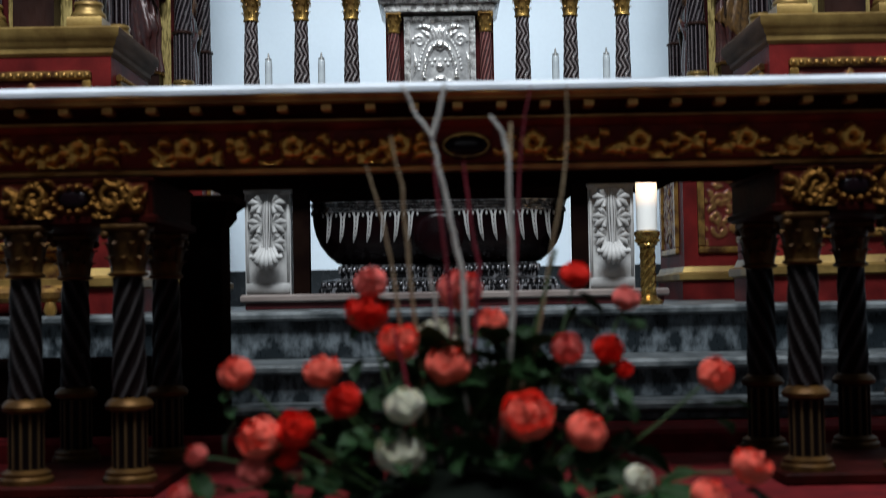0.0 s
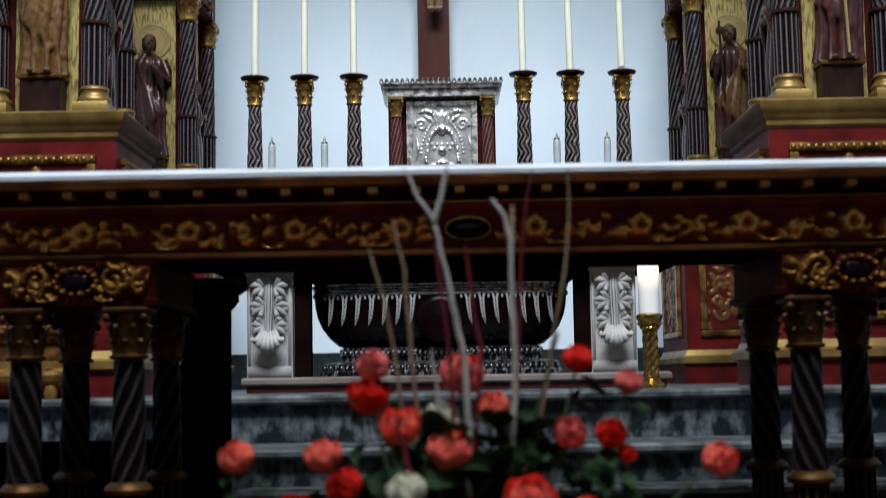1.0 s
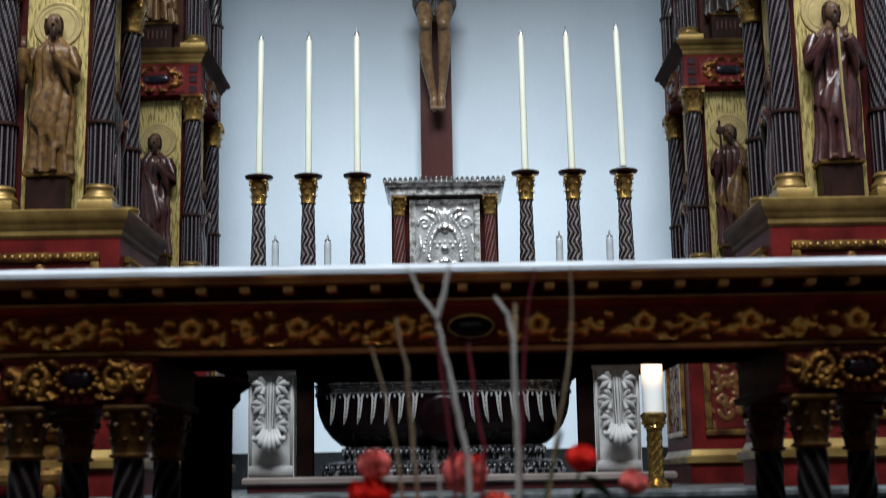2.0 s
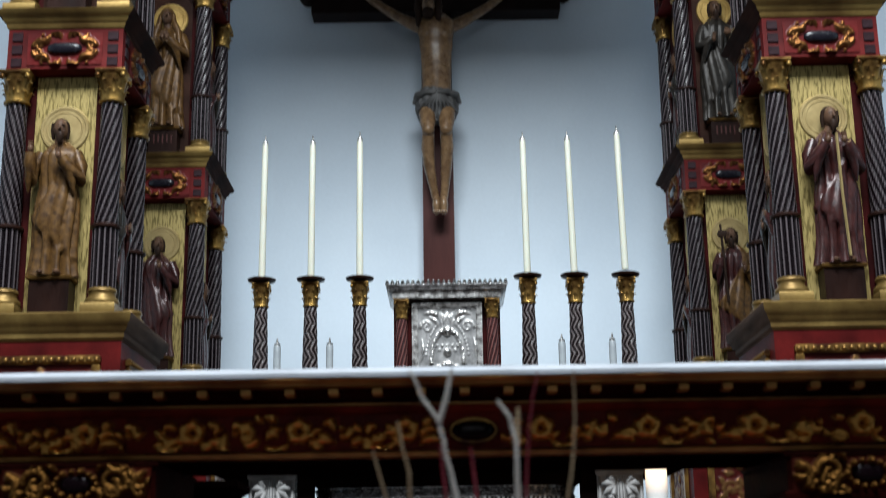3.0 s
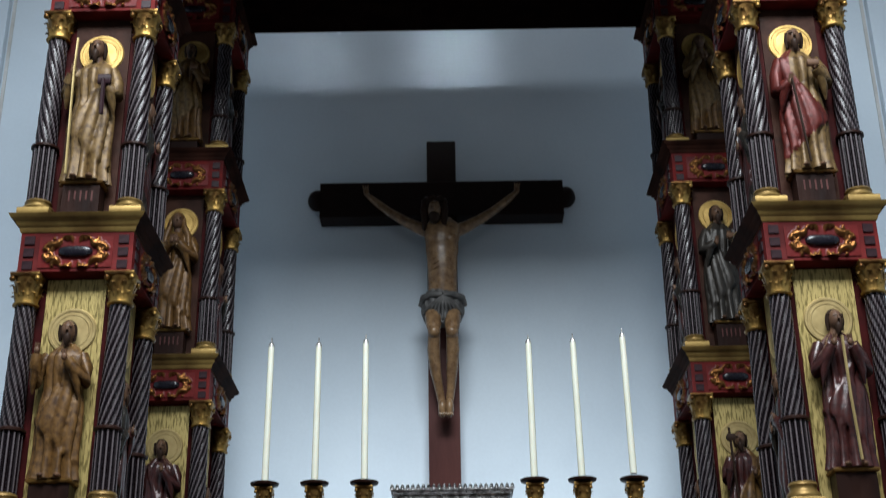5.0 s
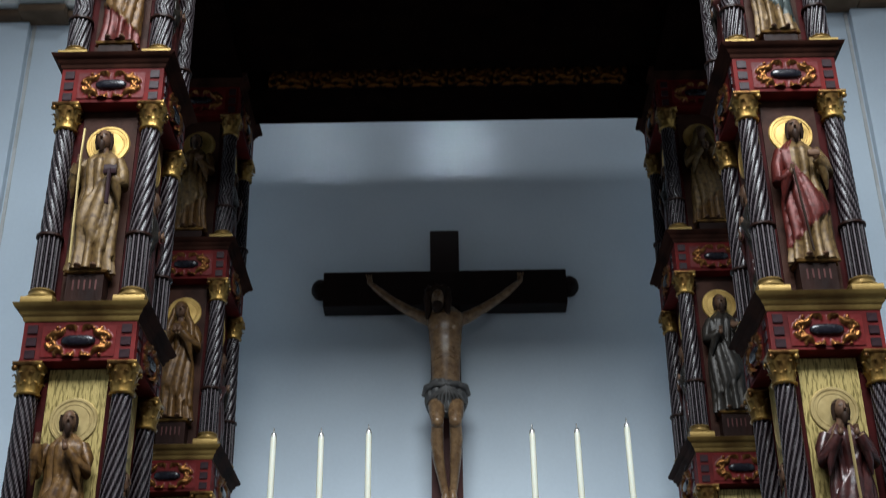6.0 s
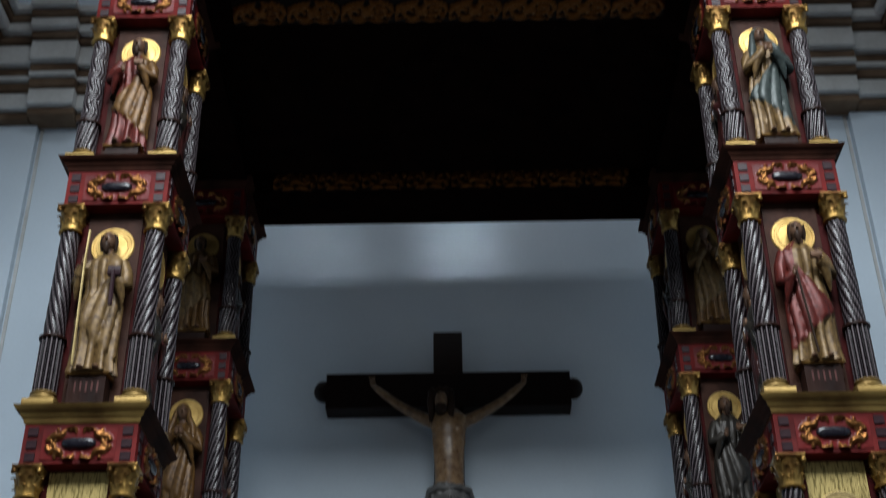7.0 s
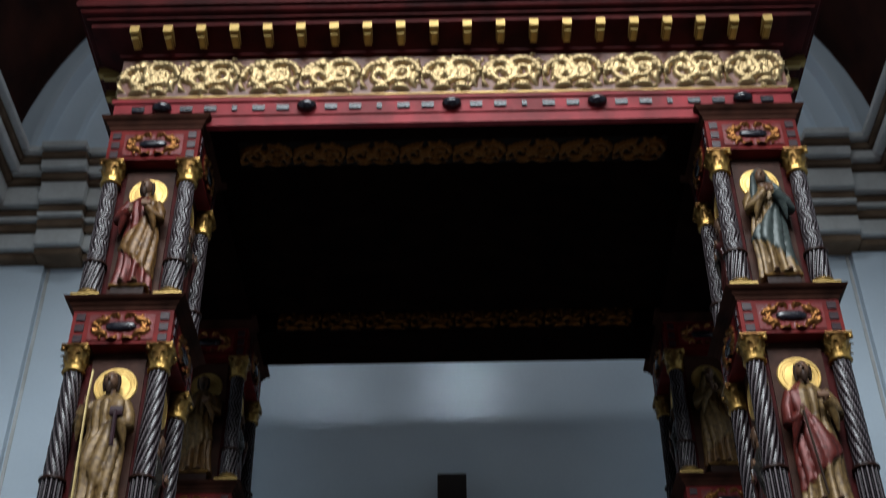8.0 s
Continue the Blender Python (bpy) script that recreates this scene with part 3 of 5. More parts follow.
def panel_strokes(w, h):
    """Dense small leaf carving, mirrored about the middle."""
    rr = random.Random(31)
    s = []
    for k in range(64):
        x, z, g = rr.uniform(0.02, 0.46) * w, rr.uniform(-0.47, 0.47) * h, rr.uniform(0, 6.28)
        for q in (-1, 1):
            s.append(sprig(q * x, z, q * (x + 0.11 * w * math.cos(g)), z + 0.11 * w * math.sin(g), 0.4 * q, w * 0.034, 6))
    for k in range(9):
        z = -h * 0.44 + k * h * 0.11
        s.append([(0, z, w * 0.06), (0, z + 0.02, w * 0.045)])
    for q in (-1, 1):
        for k in range(4):
            s.append(whorl(q * w * 0.4, -h * 0.36 + k * h * 0.24, w * 0.11, 1.2, q, 1 if k % 2 else -1, w * 0.035))
    return s


PANEL_R = relief_mesh("carved_panel", 0.4, 0.63, 0.028, panel_strokes(0.4, 0.63), GILTPANEL, 60, 92)
INLAY = Acc().box(-0.022, 0.022, -0.004, 0.004, -0.022, 0.022, 0.001).mesh("inlay", INLAYMAT)
HALO_M = Acc().lathe([(0.002, 0.005), (0.04, 0.005), (0.06, 0.004), (0.062, 0.006), (0.066, 0.006), (0.068, 0.004), (0.076, 0.004), (0.078, 0.007), (0.086, 0.007), (0.09, 0.0)], 32).mesh("halo", HALO)
HALO_P = Acc().lathe([(0.002, 0.005), (0.04, 0.005), (0.06, 0.004), (0.062, 0.006), (0.066, 0.006), (0.068, 0.004), (0.076, 0.004), (0.078, 0.007), (0.086, 0.007), (0.09, 0.0)], 32).mesh("halo", HALOPALE)
CX, CY = 0.203, 0.225
HEADS = (2.39, 3.77, 4.963)      # height of the halos
PLINTHS = (0.165, 0.16, 0.075)   # height of the blocks under the saints


def pillar(x, y, mirror, label, e=0.0):
    """e: how much deeper than wide the pillar is, on either side."""
    p = thing("canopy_pillar", T(x, y, 0), label, "pillar", "pillars of the altar canopy")
    s = -1 if mirror else 1
    # pedestal
    put("plinth", Acc().rings(-0.33, 0.33, -0.335 - e, 0.335 + e, [(0, PRED), (0, 0.53)]).mesh("plinth", RED), p)
    put("base_moulding", Acc().rings(-0.33, 0.33, -0.335 - e, 0.335 + e, [(0, 0.531), (0.02, 0.54), (0.02, 0.57), (0, 0.58), (-0.012, 0.61)]).mesh("base_moulding", GOLDPAINT), p)
    ped = put("pedestal", Acc().rings(-0.315, 0.315, -0.32 - e, 0.32 + e, [(0, 0.611), (0, 1.449)]).mesh("pedestal", RED), p)
    put("pedestal_cornice", Acc().rings(-0.315, 0.315, -0.32 - e, 0.32 + e, [(0.002, 1.45), (0.012, 1.462), (0.012, 1.48), (0.024, 1.495), (0.028, 1.512), (0.04, 1.525), (0.043, 1.556), (0.036, 1.563)], 0, 1).mesh("pedestal_cornice", [GOLDPAINT, WEATHERED]), p)
    for face in range(3):
        m = pose(0, 0, 0, 0, 0, (0, 90, -90)[face])
        w = 0.32 + e if face == 0 else 0.315
        fr = Acc()
        for (xa, xb, za, zb) in ((-0.24, 0.24, 1.355, 1.39), (-0.24, 0.24, 0.68, 0.715), (-0.24, -0.205, 0.716, 1.354), (0.205, 0.24, 0.716, 1.354)):
            fr.box(xa, xb, -w - 0.022, -w + 0.001, za, zb, 0.008)
        frame_ob = put("panel_frame", fr.mesh("panel_frame", GOLDDARK), p, m)
        put("panel", PANEL_R, p, m @ T(0, -w - 0.004, 1.035), "gilded carved panel")
        for k in range(16):
            put("bead", BEAD, frame_ob, T(-0.225 + 0.03 * k, -w - 0.024, 1.372))
    for i, (b0, b1, d1, s1, c1, k1, t1) in enumerate(LEVELS):
        kit = KIT[i]
        # Core is darker than the blocks: shade beside the columns, painted in.
        put("core", Acc().box(-0.172, 0.172, -0.19 - e, 0.19 + e, b0, c1, 0.004).mesh("core", DARKRED), p)
        for sx in (-1, 1):
            for sy in (-1, 1):
                sh = put("column_shaft", kit["shaft"] if sx * s > 0 else kit["shaft_m"], p, T(sx * CX, sy * (CY + e), d1))
                put("drum", kit["drum"], sh, T(0, 0, b1 - d1))
                put("collar", kit["ring"], sh, T(0, 0, -0.011))
                put("base", kit["base"], sh, T(0, 0, b0 - d1), "gilded base")
                put("capital", kit["cap"], sh, T(0, 0, s1 - d1), "gilded leaf capital")
        for face in range(3):
            m = pose(0, 0, 0, 0, 0, (0, 90, -90)[face])
            mat = GOLDPANEL if i == 0 else BROWN
            d = 0.19 + e if face == 0 else 0.172
            hw = 0.129 if face == 0 else 0.13
            put("niche_panel", Acc().box(-hw, hw, -d - 0.008, -d + 0.001, b0 + 0.03, c1 - 0.006, 0.002).mesh("niche_panel", mat), p, m)
            put("halo", HALO_P if i == 0 else HALO_M, p, m @ T(0.0, -d - 0.009, HEADS[i]) @ pose(0, 0, 0, 90) @ Matrix.Diagonal((1.17, 1.17, 1, 1)))
            zc = (c1 + k1) / 2
            dd = 0.248 if face else 0.268 + e
            if i < 3:
                put("wreath", WREATH, p, m @ T(0, -dd - 0.004, zc))
                put("cabochon", OVAL, p, m @ T(0, -dd, zc))
                for sx in (-1, 1):
                    for sz in (-1, 0, 1):
                        put("inlay", INLAY, p, m @ T(sx * 0.205, -dd - 0.001, zc + sz * (k1 - c1) * 0.31) @ Matrix.Diagonal((1, 1, 0.8 * (k1 - c1) / 0.17, 1)))
        put("block", Acc().rings(-0.246, 0.246, -0.266 - e, 0.266 + e, [(-0.012, c1), (0.002, c1 + 0.006), (0.002, c1 + 0.016), (0, c1 + 0.02), (0, k1 - 0.001)]).mesh("block", RED), p)
        h = t1 - k1
        put("cornice", Acc().rings(-0.246, 0.246, -0.266 - e, 0.266 + e, [(0.003, k1), (0.008, k1 + 0.1 * h), (0.01, k1 + 0.28 * h), (0.022, k1 + 0.42 * h), (0.026, k1 + 0.6 * h), (0.044, k1 + 0.75 * h), (0.052, k1 + 0.95 * h), (0.046, t1 - 0.001)], 0, 1).mesh("cornice", [GOLDPAINT if i == 0 else DARKWOOD, DARKWOOD]), p)
        put("statue_plinth", Acc().rings(-0.082, 0.082, -0.29 - e, -0.2 - e, [(0, b0), (0, b0 + PLINTHS[i] - 0.02)]).mesh("statue_plinth", DARK), p)
        put("plinth_lip", Acc().rings(-0.082, 0.082, -0.29 - e, -0.2 - e, [(0, b0 + PLINTHS[i] - 0.019), (0.01, b0 + PLINTHS[i] - 0.015), (0.013, b0 + PLINTHS[i] - 0.005), (0.006, b0 + PLINTHS[i])]).mesh("plinth_lip", GOLDDARK), p)
        if i == 1:
            mk = Acc()
            for k in range(5):
                mk.box(-0.05 + 0.025 * k - 0.004, -0.05 + 0.025 * k + 0.004, -0.2925 - e, -0.2905 - e, b0 + 0.06 + 0.006 * (k % 2), b0 + 0.11, 0.0006)
            put("inscription", mk.mesh("inscription", POSTWOOD), p, label="worn unreadable inscription")
    return p


BEAD = Acc().ball((0, 0, 0), 0.011, 0.008, 0.011, 8, 6).mesh("bead", GOLDDARK)
pillar(-1.617, 5.43, False, "red and gold pillar with twisted dark columns")
pillar(1.617, 5.43, True, "red and gold pillar with twisted dark columns")
pillar(-1.617, 7.41, False, "shaded red and gold pillar near the back wall", 0.065)
pillar(1.617, 7.41, True, "shaded red and gold pillar near the back wall", 0.065)


# ---- carved saints ----
STAND = {  # where either arm ends (x, depth, height), and what it holds
    "bless": ((-0.165, -0.1, 0.77), (0.035, -0.14, 0.715), ()),
    "sword": ((-0.05, -0.145, 0.735), (0.055, -0.145, 0.735), ("sword",)),
    "staff": ((-0.115, -0.13, 0.7), (0.105, -0.12, 0.6), ("staff", "book")),
    "cane": ((-0.09, -0.125, 0.555), (0.075, -0.14, 0.655), ("cane", "codex")),
    "pray": ((-0.018, -0.15, 0.7), (0.018, -0.15, 0.7), ("veil",)),
    "meek": ((-0.06, -0.13, 0.62), (0.05, -0.14, 0.66), ("codex",)),
    "cross": ((-0.12, -0.12, 0.74), (0.06, -0.14, 0.62), ("axe",))}
GIRTH = ([0, 0.06, 0.2, 0.36, 0.54, 0.66, 0.8, 0.9, 0.95, 1.0], [0.142, 0.132, 0.12, 0.124, 0.12, 0.104, 0.124, 0.124, 0.085, 0.04])


def statue_mesh(h, robe, mantle, seed, act):
    """A standing robed figure, plainly carved, with its back to +y."""
    a = Acc()
    rng = random.Random(seed)
    ph = [rng.uniform(0, 6.28) for _ in range(4)]
    sway, sd = rng.uniform(-1, 1), rng.choice((-1, 1))
    left, right, held = STAND[act]
    nu, nv = 72, 54

    def soft(v):
        v = min(1.0, max(0.0, v))
        return v * v * (3 - 2 * v)

    def draped(g, z):
        c = sd * math.cos(g)
        m = soft((0.57 + 0.2 * c - z) / 0.02) * soft((z - 0.2 + 0.12 * c) / 0.02)
        return max(m, soft((c - 0.45) / 0.1) * soft((z - 0.45) / 0.05))

    def body(u, t):
        g, z = 2 * math.pi * u, 0.83 * t
        m = draped(g, z)
        hang = (0.03 * (1 - t) ** 0.6 + 0.004) * (2 * abs(math.sin(5.5 * g + ph[0] + 1.2 * sway * t)) ** 0.7 - 1)
        swag = (0.02 - 0.012 * t) * (2 * abs(math.sin(4.5 * g + ph[1] - 7 * sd * (z - 0.3) * (0.4 + z))) ** 0.7 - 1)
        knee = 0.026 * math.exp(-((t - 0.4) / 0.13) ** 2) * math.exp(-((math.cos(g) + 0.45 * sd) / 0.4) ** 2) * (math.sin(g) < 0)
        w = float(np.interp(t, *GIRTH)) + (1 - m) * hang + m * (0.02 + swag) + knee
        return h * (w * math.cos(g) + 0.022 * sway * math.sin(math.pi * t)), h * 0.64 * w * math.sin(g), h * z
    start = len(a.mi)
    a.surf(body, nu, nv)
    for j in range(nv):
        for i in range(nu):
            a.mi[start + j * nu + i] = int(draped(2 * math.pi * (i + 0.5) / nu, 0.83 * (j + 0.5) / nv) > 0.5)
    # arms in wide sleeves
    for s, hand in ((-1, left), (1, right)):
        hd, sh = Vector(hand), Vector((s * 0.112, -0.005, 0.755))
        el = Vector((s * 0.165, -0.045, min(0.585, hd.z - 0.03)))
        a.tube([h * q for q in (sh, sh.lerp(el, 0.5) + Vector((s * 0.014, 0, 0)), el, el.lerp(hd, 0.5) + Vector((0, -0.012, -0.008)), el.lerp(hd, 0.86))], [h * 0.044, h * 0.046, h * 0.046, h * 0.044, h * 0.036], 12, mi=int(s == sd))
        a.tube([h * q for q in (el.lerp(hd, 0.55) + Vector((0, -0.01, -0.02)), el.lerp(hd, 0.45) + Vector((s * 0.012, 0.0, -0.085)), el.lerp(hd, 0.4) + Vector((s * 0.016, 0.02, -0.15)))], [h * 0.034, h * 0.026, h * 0.008], 8, mi=int(s == sd))
        a.ball(h * hd, h * 0.02, h * 0.02, h * 0.026, 9, 7, mi=2)
        for k in range(3):
            a.tube([h * (hd + Vector((0.009 * (k - 1), -0.008, 0.012))), h * (hd + Vector((0.012 * (k - 1) - s * 0.006, -0.016, 0.042)))], h * 0.0065, 5, mi=2)
        a.ball((s * h * 0.052, -h * 0.085, h * 0.014), h * 0.026, h * 0.045, h * 0.016, 8, 5, mi=2)
    # neck, face, hair and beard
    hx = 0.02 * sway
    turn = 0.02 * rng.uniform(-1, 1)
    a.tube([(0, 0, h * 0.8), (h * hx, -h * 0.018, h * 0.87)], [h * 0.042, h * 0.032], 10, mi=2)
    a.ball((h * (hx + turn * 0.4), -h * 0.03, h * 0.907), h * 0.047, h * 0.056, h * 0.068, 16, 12, mi=2)
    a.tube([h * Vector((hx + turn, -0.083, 0.925)), h * Vector((hx + turn, -0.095, 0.898)), h * Vector((hx + turn, -0.082, 0.893))], [h * 0.006, h * 0.01, h * 0.007], 6, mi=2)
    for s in (-1, 1):
        a.ball((h * (hx + turn + s * 0.02), -h * 0.077, h * 0.917), h * 0.007, h * 0.004, h * 0.004, 7, 5, mi=3)
        a.tube([h * Vector((hx + turn + s * 0.008, -0.083, 0.927)), h * Vector((hx + turn + s * 0.032, -0.072, 0.927))], h * 0.0055, 5, mi=2)
    if "veil" in held:
        a.ball((h * hx, -h * 0.008, h * 0.925), h * 0.066, h * 0.064, h * 0.07, 16, 10, mi=1)
        for s in (-1, 1):
            a.tube([h * Vector((hx + s * 0.052, -0.02, 0.93)), h * Vector((hx + s * 0.062, -0.03, 0.86)), h * Vector((s * 0.095, -0.05, 0.77)), h * Vector((s * 0.12, -0.06, 0.6))], [h * 0.02, h * 0.026, h * 0.035, h * 0.02], 9, mi=1)
    else:
        a.ball((h * hx, h * 0.002, h * 0.93), h * 0.056, h * 0.056, h * 0.06, 16, 10, mi=3)
        for s in (-1, 1):
            a.tube([h * Vector((hx + s * 0.044, -0.03, 0.95)), h * Vector((hx + s * 0.05, -0.018, 0.9)), h * Vector((hx + s * 0.046, -0.01, 0.85))], [h * 0.014, h * 0.016, h * 0.01], 7, mi=3)
        a.tube([h * Vector((hx + turn, -0.068, 0.873)), h * Vector((hx + turn, -0.074, 0.848)), h * Vector((hx + turn * 0.6, -0.062, 0.812))], [h * 0.022, h * 0.026, h * 0.012], 10, mi=3)
    if "sword" in held:
        a.tube([h * Vector((0.0, -0.165, 0.765)), h * Vector((0.008, -0.15, 0.4)), h * Vector((0.03, -0.13, 0.03))], h * 0.0105, 6, mi=4)
    if "staff" in held:
        a.tube([h * Vector((-0.09, -0.135, 0.01)), h * Vector((-0.105, -0.15, 0.7)), h * Vector((-0.108, -0.13, 0.93))], h * 0.009, 6, mi=4)
    if "cane" in held:
        a.tube([h * Vector((-0.03, -0.13, 0.02)), h * Vector((-0.088, -0.15, 0.56))], h * 0.008, 6, mi=3)
    if "axe" in held:
        a.tube([h * Vector((-0.1, -0.13, 0.35)), h * Vector((-0.13, -0.14, 0.98))], h * 0.011, 6, mi=3)
        a.rings(-h * 0.15, -h * 0.09, -h * 0.15, -h * 0.135, [(0, h * 0.87), (h * 0.012, h * 0.9), (0, h * 0.93)], mi=3)
    if "book" in held:
        a.box(h * 0.06, h * 0.145, -h * 0.155, -h * 0.125, h * 0.6, h * 0.665, h * 0.004, mi=5)
        a.tube([h * Vector((0.098, -0.15, 0.63)), h * Vector((0.1, -0.14, 0.4))], h * 0.015, 6, mi=5)
    if "codex" in held:
        a.box(h * 0.025, h * 0.1, -h * 0.165, -h * 0.13, h * 0.645, h * 0.69, h * 0.008, mi=2)
    return a.mesh("statue", [ROBES[robe], ROBES[mantle], FACE, HAIR, HALOPALE, INLAYMAT], 55)


CAST = {(-1, 5.43): (("brown", "brown", "bless"), ("gold", "gold", "staff"), ("rose", "brown", "meek")),
        (1, 5.43): (("plum", "plum", "sword"), ("gold", "rose", "cane"), ("gold", "blue", "pray")),
        (-1, 7.41): (("plum", "plum", "bless"), ("brown", "brown", "pray"), ("brown", "gold", "meek")),
        (1, 7.41): (("plum", "brown", "cross"), ("black", "black", "meek"), ("brown", "gold", "pray"))}
WORDS = {"brown": "brown", "gold": "gilded", "plum": "plum-red", "rose": "rose-red", "blue": "blue-grey", "black": "dark"}
TALL = (0.7, 0.76, 0.71)
for k, ((sx, y), cast) in enumerate(CAST.items()):
    for i, (robe, mantle, act) in enumerate(cast):
        b0 = LEVELS[i][0]
        solo("statue", statue_mesh(TALL[i], robe, mantle, 10 * k + i, act), T(sx * 1.617, y - 0.247 - (0.065 if y > 6 else 0), b0 + PLINTHS[i] + 0.001) @ Matrix.Diagonal((0.9, 0.95, 1, 1)),
             f"carved saint in {WORDS[robe]} robe and {WORDS[mantle]} mantle in niche", "statue", "saints in the niches")
        # Inner-side saints get dark robes in place of the niche's shade.
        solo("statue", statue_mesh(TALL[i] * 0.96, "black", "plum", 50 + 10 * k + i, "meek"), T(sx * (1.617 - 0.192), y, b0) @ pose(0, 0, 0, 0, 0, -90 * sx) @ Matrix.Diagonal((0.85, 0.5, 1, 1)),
             "carved saint in inner side niche, shade put into its robes", "statue", "saints in the niches")

# ---- canopy ----
can = thing("altar_canopy", T(0, 0, 5.42), "red canopy with gilded frieze resting on four pillars", "canopy")
CW, YF, YB = 1.86, 5.17, 7.66
Z = lambda z: z - 5.345
FPROF = [(0, Z(5.328)), (0, Z(5.392)), (0.01, Z(5.397)), (0.01, Z(5.485)), (0.022, Z(5.492)), (0.026, Z(5.512)), (0.0, Z(5.521))]
for x0, x1, y0, y1 in ((-CW, CW, YF, YF + 0.04), (-CW, -CW + 0.04, YF + 0.08, YB), (CW - 0.04, CW, YF + 0.08, YB)):
    put("architrave", Acc().rings(x0, x1, y0, y1, FPROF).mesh("architrave", FASCIA), can)
# Beams and ceiling take the near-black that stands for the canopy's shade.
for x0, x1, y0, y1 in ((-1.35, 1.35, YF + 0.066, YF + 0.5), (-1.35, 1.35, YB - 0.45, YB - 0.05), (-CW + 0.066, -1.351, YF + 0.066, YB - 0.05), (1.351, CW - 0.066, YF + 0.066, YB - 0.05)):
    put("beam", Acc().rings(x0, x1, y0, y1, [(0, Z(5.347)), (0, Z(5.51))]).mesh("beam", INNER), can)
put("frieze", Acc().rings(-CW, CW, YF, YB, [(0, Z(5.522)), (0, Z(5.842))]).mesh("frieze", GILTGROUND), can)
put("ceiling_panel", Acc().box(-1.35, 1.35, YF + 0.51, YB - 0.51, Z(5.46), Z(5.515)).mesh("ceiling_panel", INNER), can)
SCROLL_F = [relief_mesh("frieze_scroll", 0.34, 0.29, 0.038, scroll_strokes(0.34, 0.29, q), GILTFULL, 62, 52, None, 0.35) for q in range(5)]
for i in range(11):
    put("frieze_scroll", SCROLL_F[3 * i % 5], can, T(-1.7 + 0.34 * i, YF - 0.004, Z(5.692)))
put("frieze_bead", Acc().box(-CW, CW, YF - 0.018, YF - 0.001, Z(5.525), Z(5.542), 0.004).mesh("frieze_bead", GOLDPAINT), can)
for sx in (-1, 1):
    for i in range(7):
        put("frieze_scroll", SCROLL_F[i % 3], can, T(sx * (CW + 0.004), YF + 0.18 + 0.34 * i, Z(5.692)) @ pose(0, 0, 0, 0, 0, 90 * sx))
put("cornice", Acc().rings(-CW, CW, YF, YB, [(0.0, Z(5.843)), (0.03, Z(5.85)), (0.03, Z(5.866)), (0.06, Z(5.88)), (0.17, Z(5.935)), (0.175, Z(5.94)), (0.175, Z(5.975)), (0.2, Z(5.978)), (0.2, Z(5.992)), (0.222, Z(6.0)), (0.235, Z(6.02)), (0.235, Z(6.03)), (0.255, Z(6.035)), (0.26, Z(6.06)), (0.25, Z(6.1))]).mesh("cornice", DARKRED), can)
put("crown", Acc().rings(-CW + 0.1, CW - 0.1, YF + 0.1, YB - 0.1, [(0, Z(6.1)), (0, Z(6.3)), (0.05, Z(6.34)), (-0.3, Z(6.5))]).mesh("crown", FASCIA), can)
BRK = Acc().box(-0.026, 0.026, -0.09, 0.03, -0.03, 0.028, 0.006).box(-0.02, 0.02, -0.06, 0.03, -0.052, -0.031, 0.006).mesh("bracket", GOLDPAINT)
for i in range(20):
    put("bracket", BRK, can, T(-1.78 + 0.1874 * i, YF - 0.105, Z(5.906)))
for sx in (-1, 1):
    for i in range(12):
        put("bracket", BRK, can, T(sx * (CW + 0.105), YF + 0.15 + 0.19 * i, Z(5.906)) @ pose(0, 0, 0, 0, 0, 90 * sx))
BLK = Acc().box(-0.034, 0.034, -0.01, 0.005, -0.02, 0.02, 0.004).mesh("stud", BLACK)
KNOB = Acc().ball((0, -0.012, 0), 0.055, 0.04, 0.035, 14, 8).mesh("knob", BLACK)
for i in range(-13, 14):
    x = i * 0.1333
    if i % 6 == 0:
        put("knob", KNOB, can, T(x, YF - 0.014, Z(5.443)))
    else:
        put("stud", BLK, can, T(x, YF - 0.012, Z(5.443)) @ Matrix.Diagonal((0.42 if i % 6 == 3 else 1, 1, 1.1, 1)))
# small gilded leaves standing along the cornice's edge
LEAFLET = Acc().surf(lambda u, t: (0.03 * math.cos(math.pi * u) * (1 - 0.6 * t * t), -0.012 * math.sin(math.pi * u), 0.05 * t), 6, 4, wrap=False).mesh("crest_leaf", GOLD)
for i in range(28):
    put("crest_leaf", LEAFLET, can, T(-1.97 + 0.146 * i, YF - 0.235, Z(6.1)))
# carved soffit, its gilding near black: the canopy's shade is in the colour
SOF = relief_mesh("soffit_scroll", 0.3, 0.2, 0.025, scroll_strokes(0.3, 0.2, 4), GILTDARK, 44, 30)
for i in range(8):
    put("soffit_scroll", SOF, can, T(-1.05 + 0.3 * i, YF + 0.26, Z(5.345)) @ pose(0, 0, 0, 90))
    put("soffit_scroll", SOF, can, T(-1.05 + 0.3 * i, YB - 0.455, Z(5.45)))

# ---- high altar ----
alt = thing("high_altar", T(0, 5.9, PRED), "dark wooden altar on white marble leaf-carved supports", "altar")
put("footing", Acc().box(-0.86, 0.95, -0.28, 0.4, 0.0, 0.03, 0.004).mesh("footing", PORPHYRY), alt, label="dark red marble footing")
put("footing_slab", Acc().box(-0.88, 0.97, -0.3, 0.42, 0.0305, 0.065, 0.008).mesh("footing_slab", PINKSTONE), alt, label="grey-brown marble slab")
# The mensa is near black too: its shade is in the colour.
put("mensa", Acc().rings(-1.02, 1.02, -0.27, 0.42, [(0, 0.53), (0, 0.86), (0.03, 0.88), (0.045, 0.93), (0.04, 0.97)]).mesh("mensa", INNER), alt)


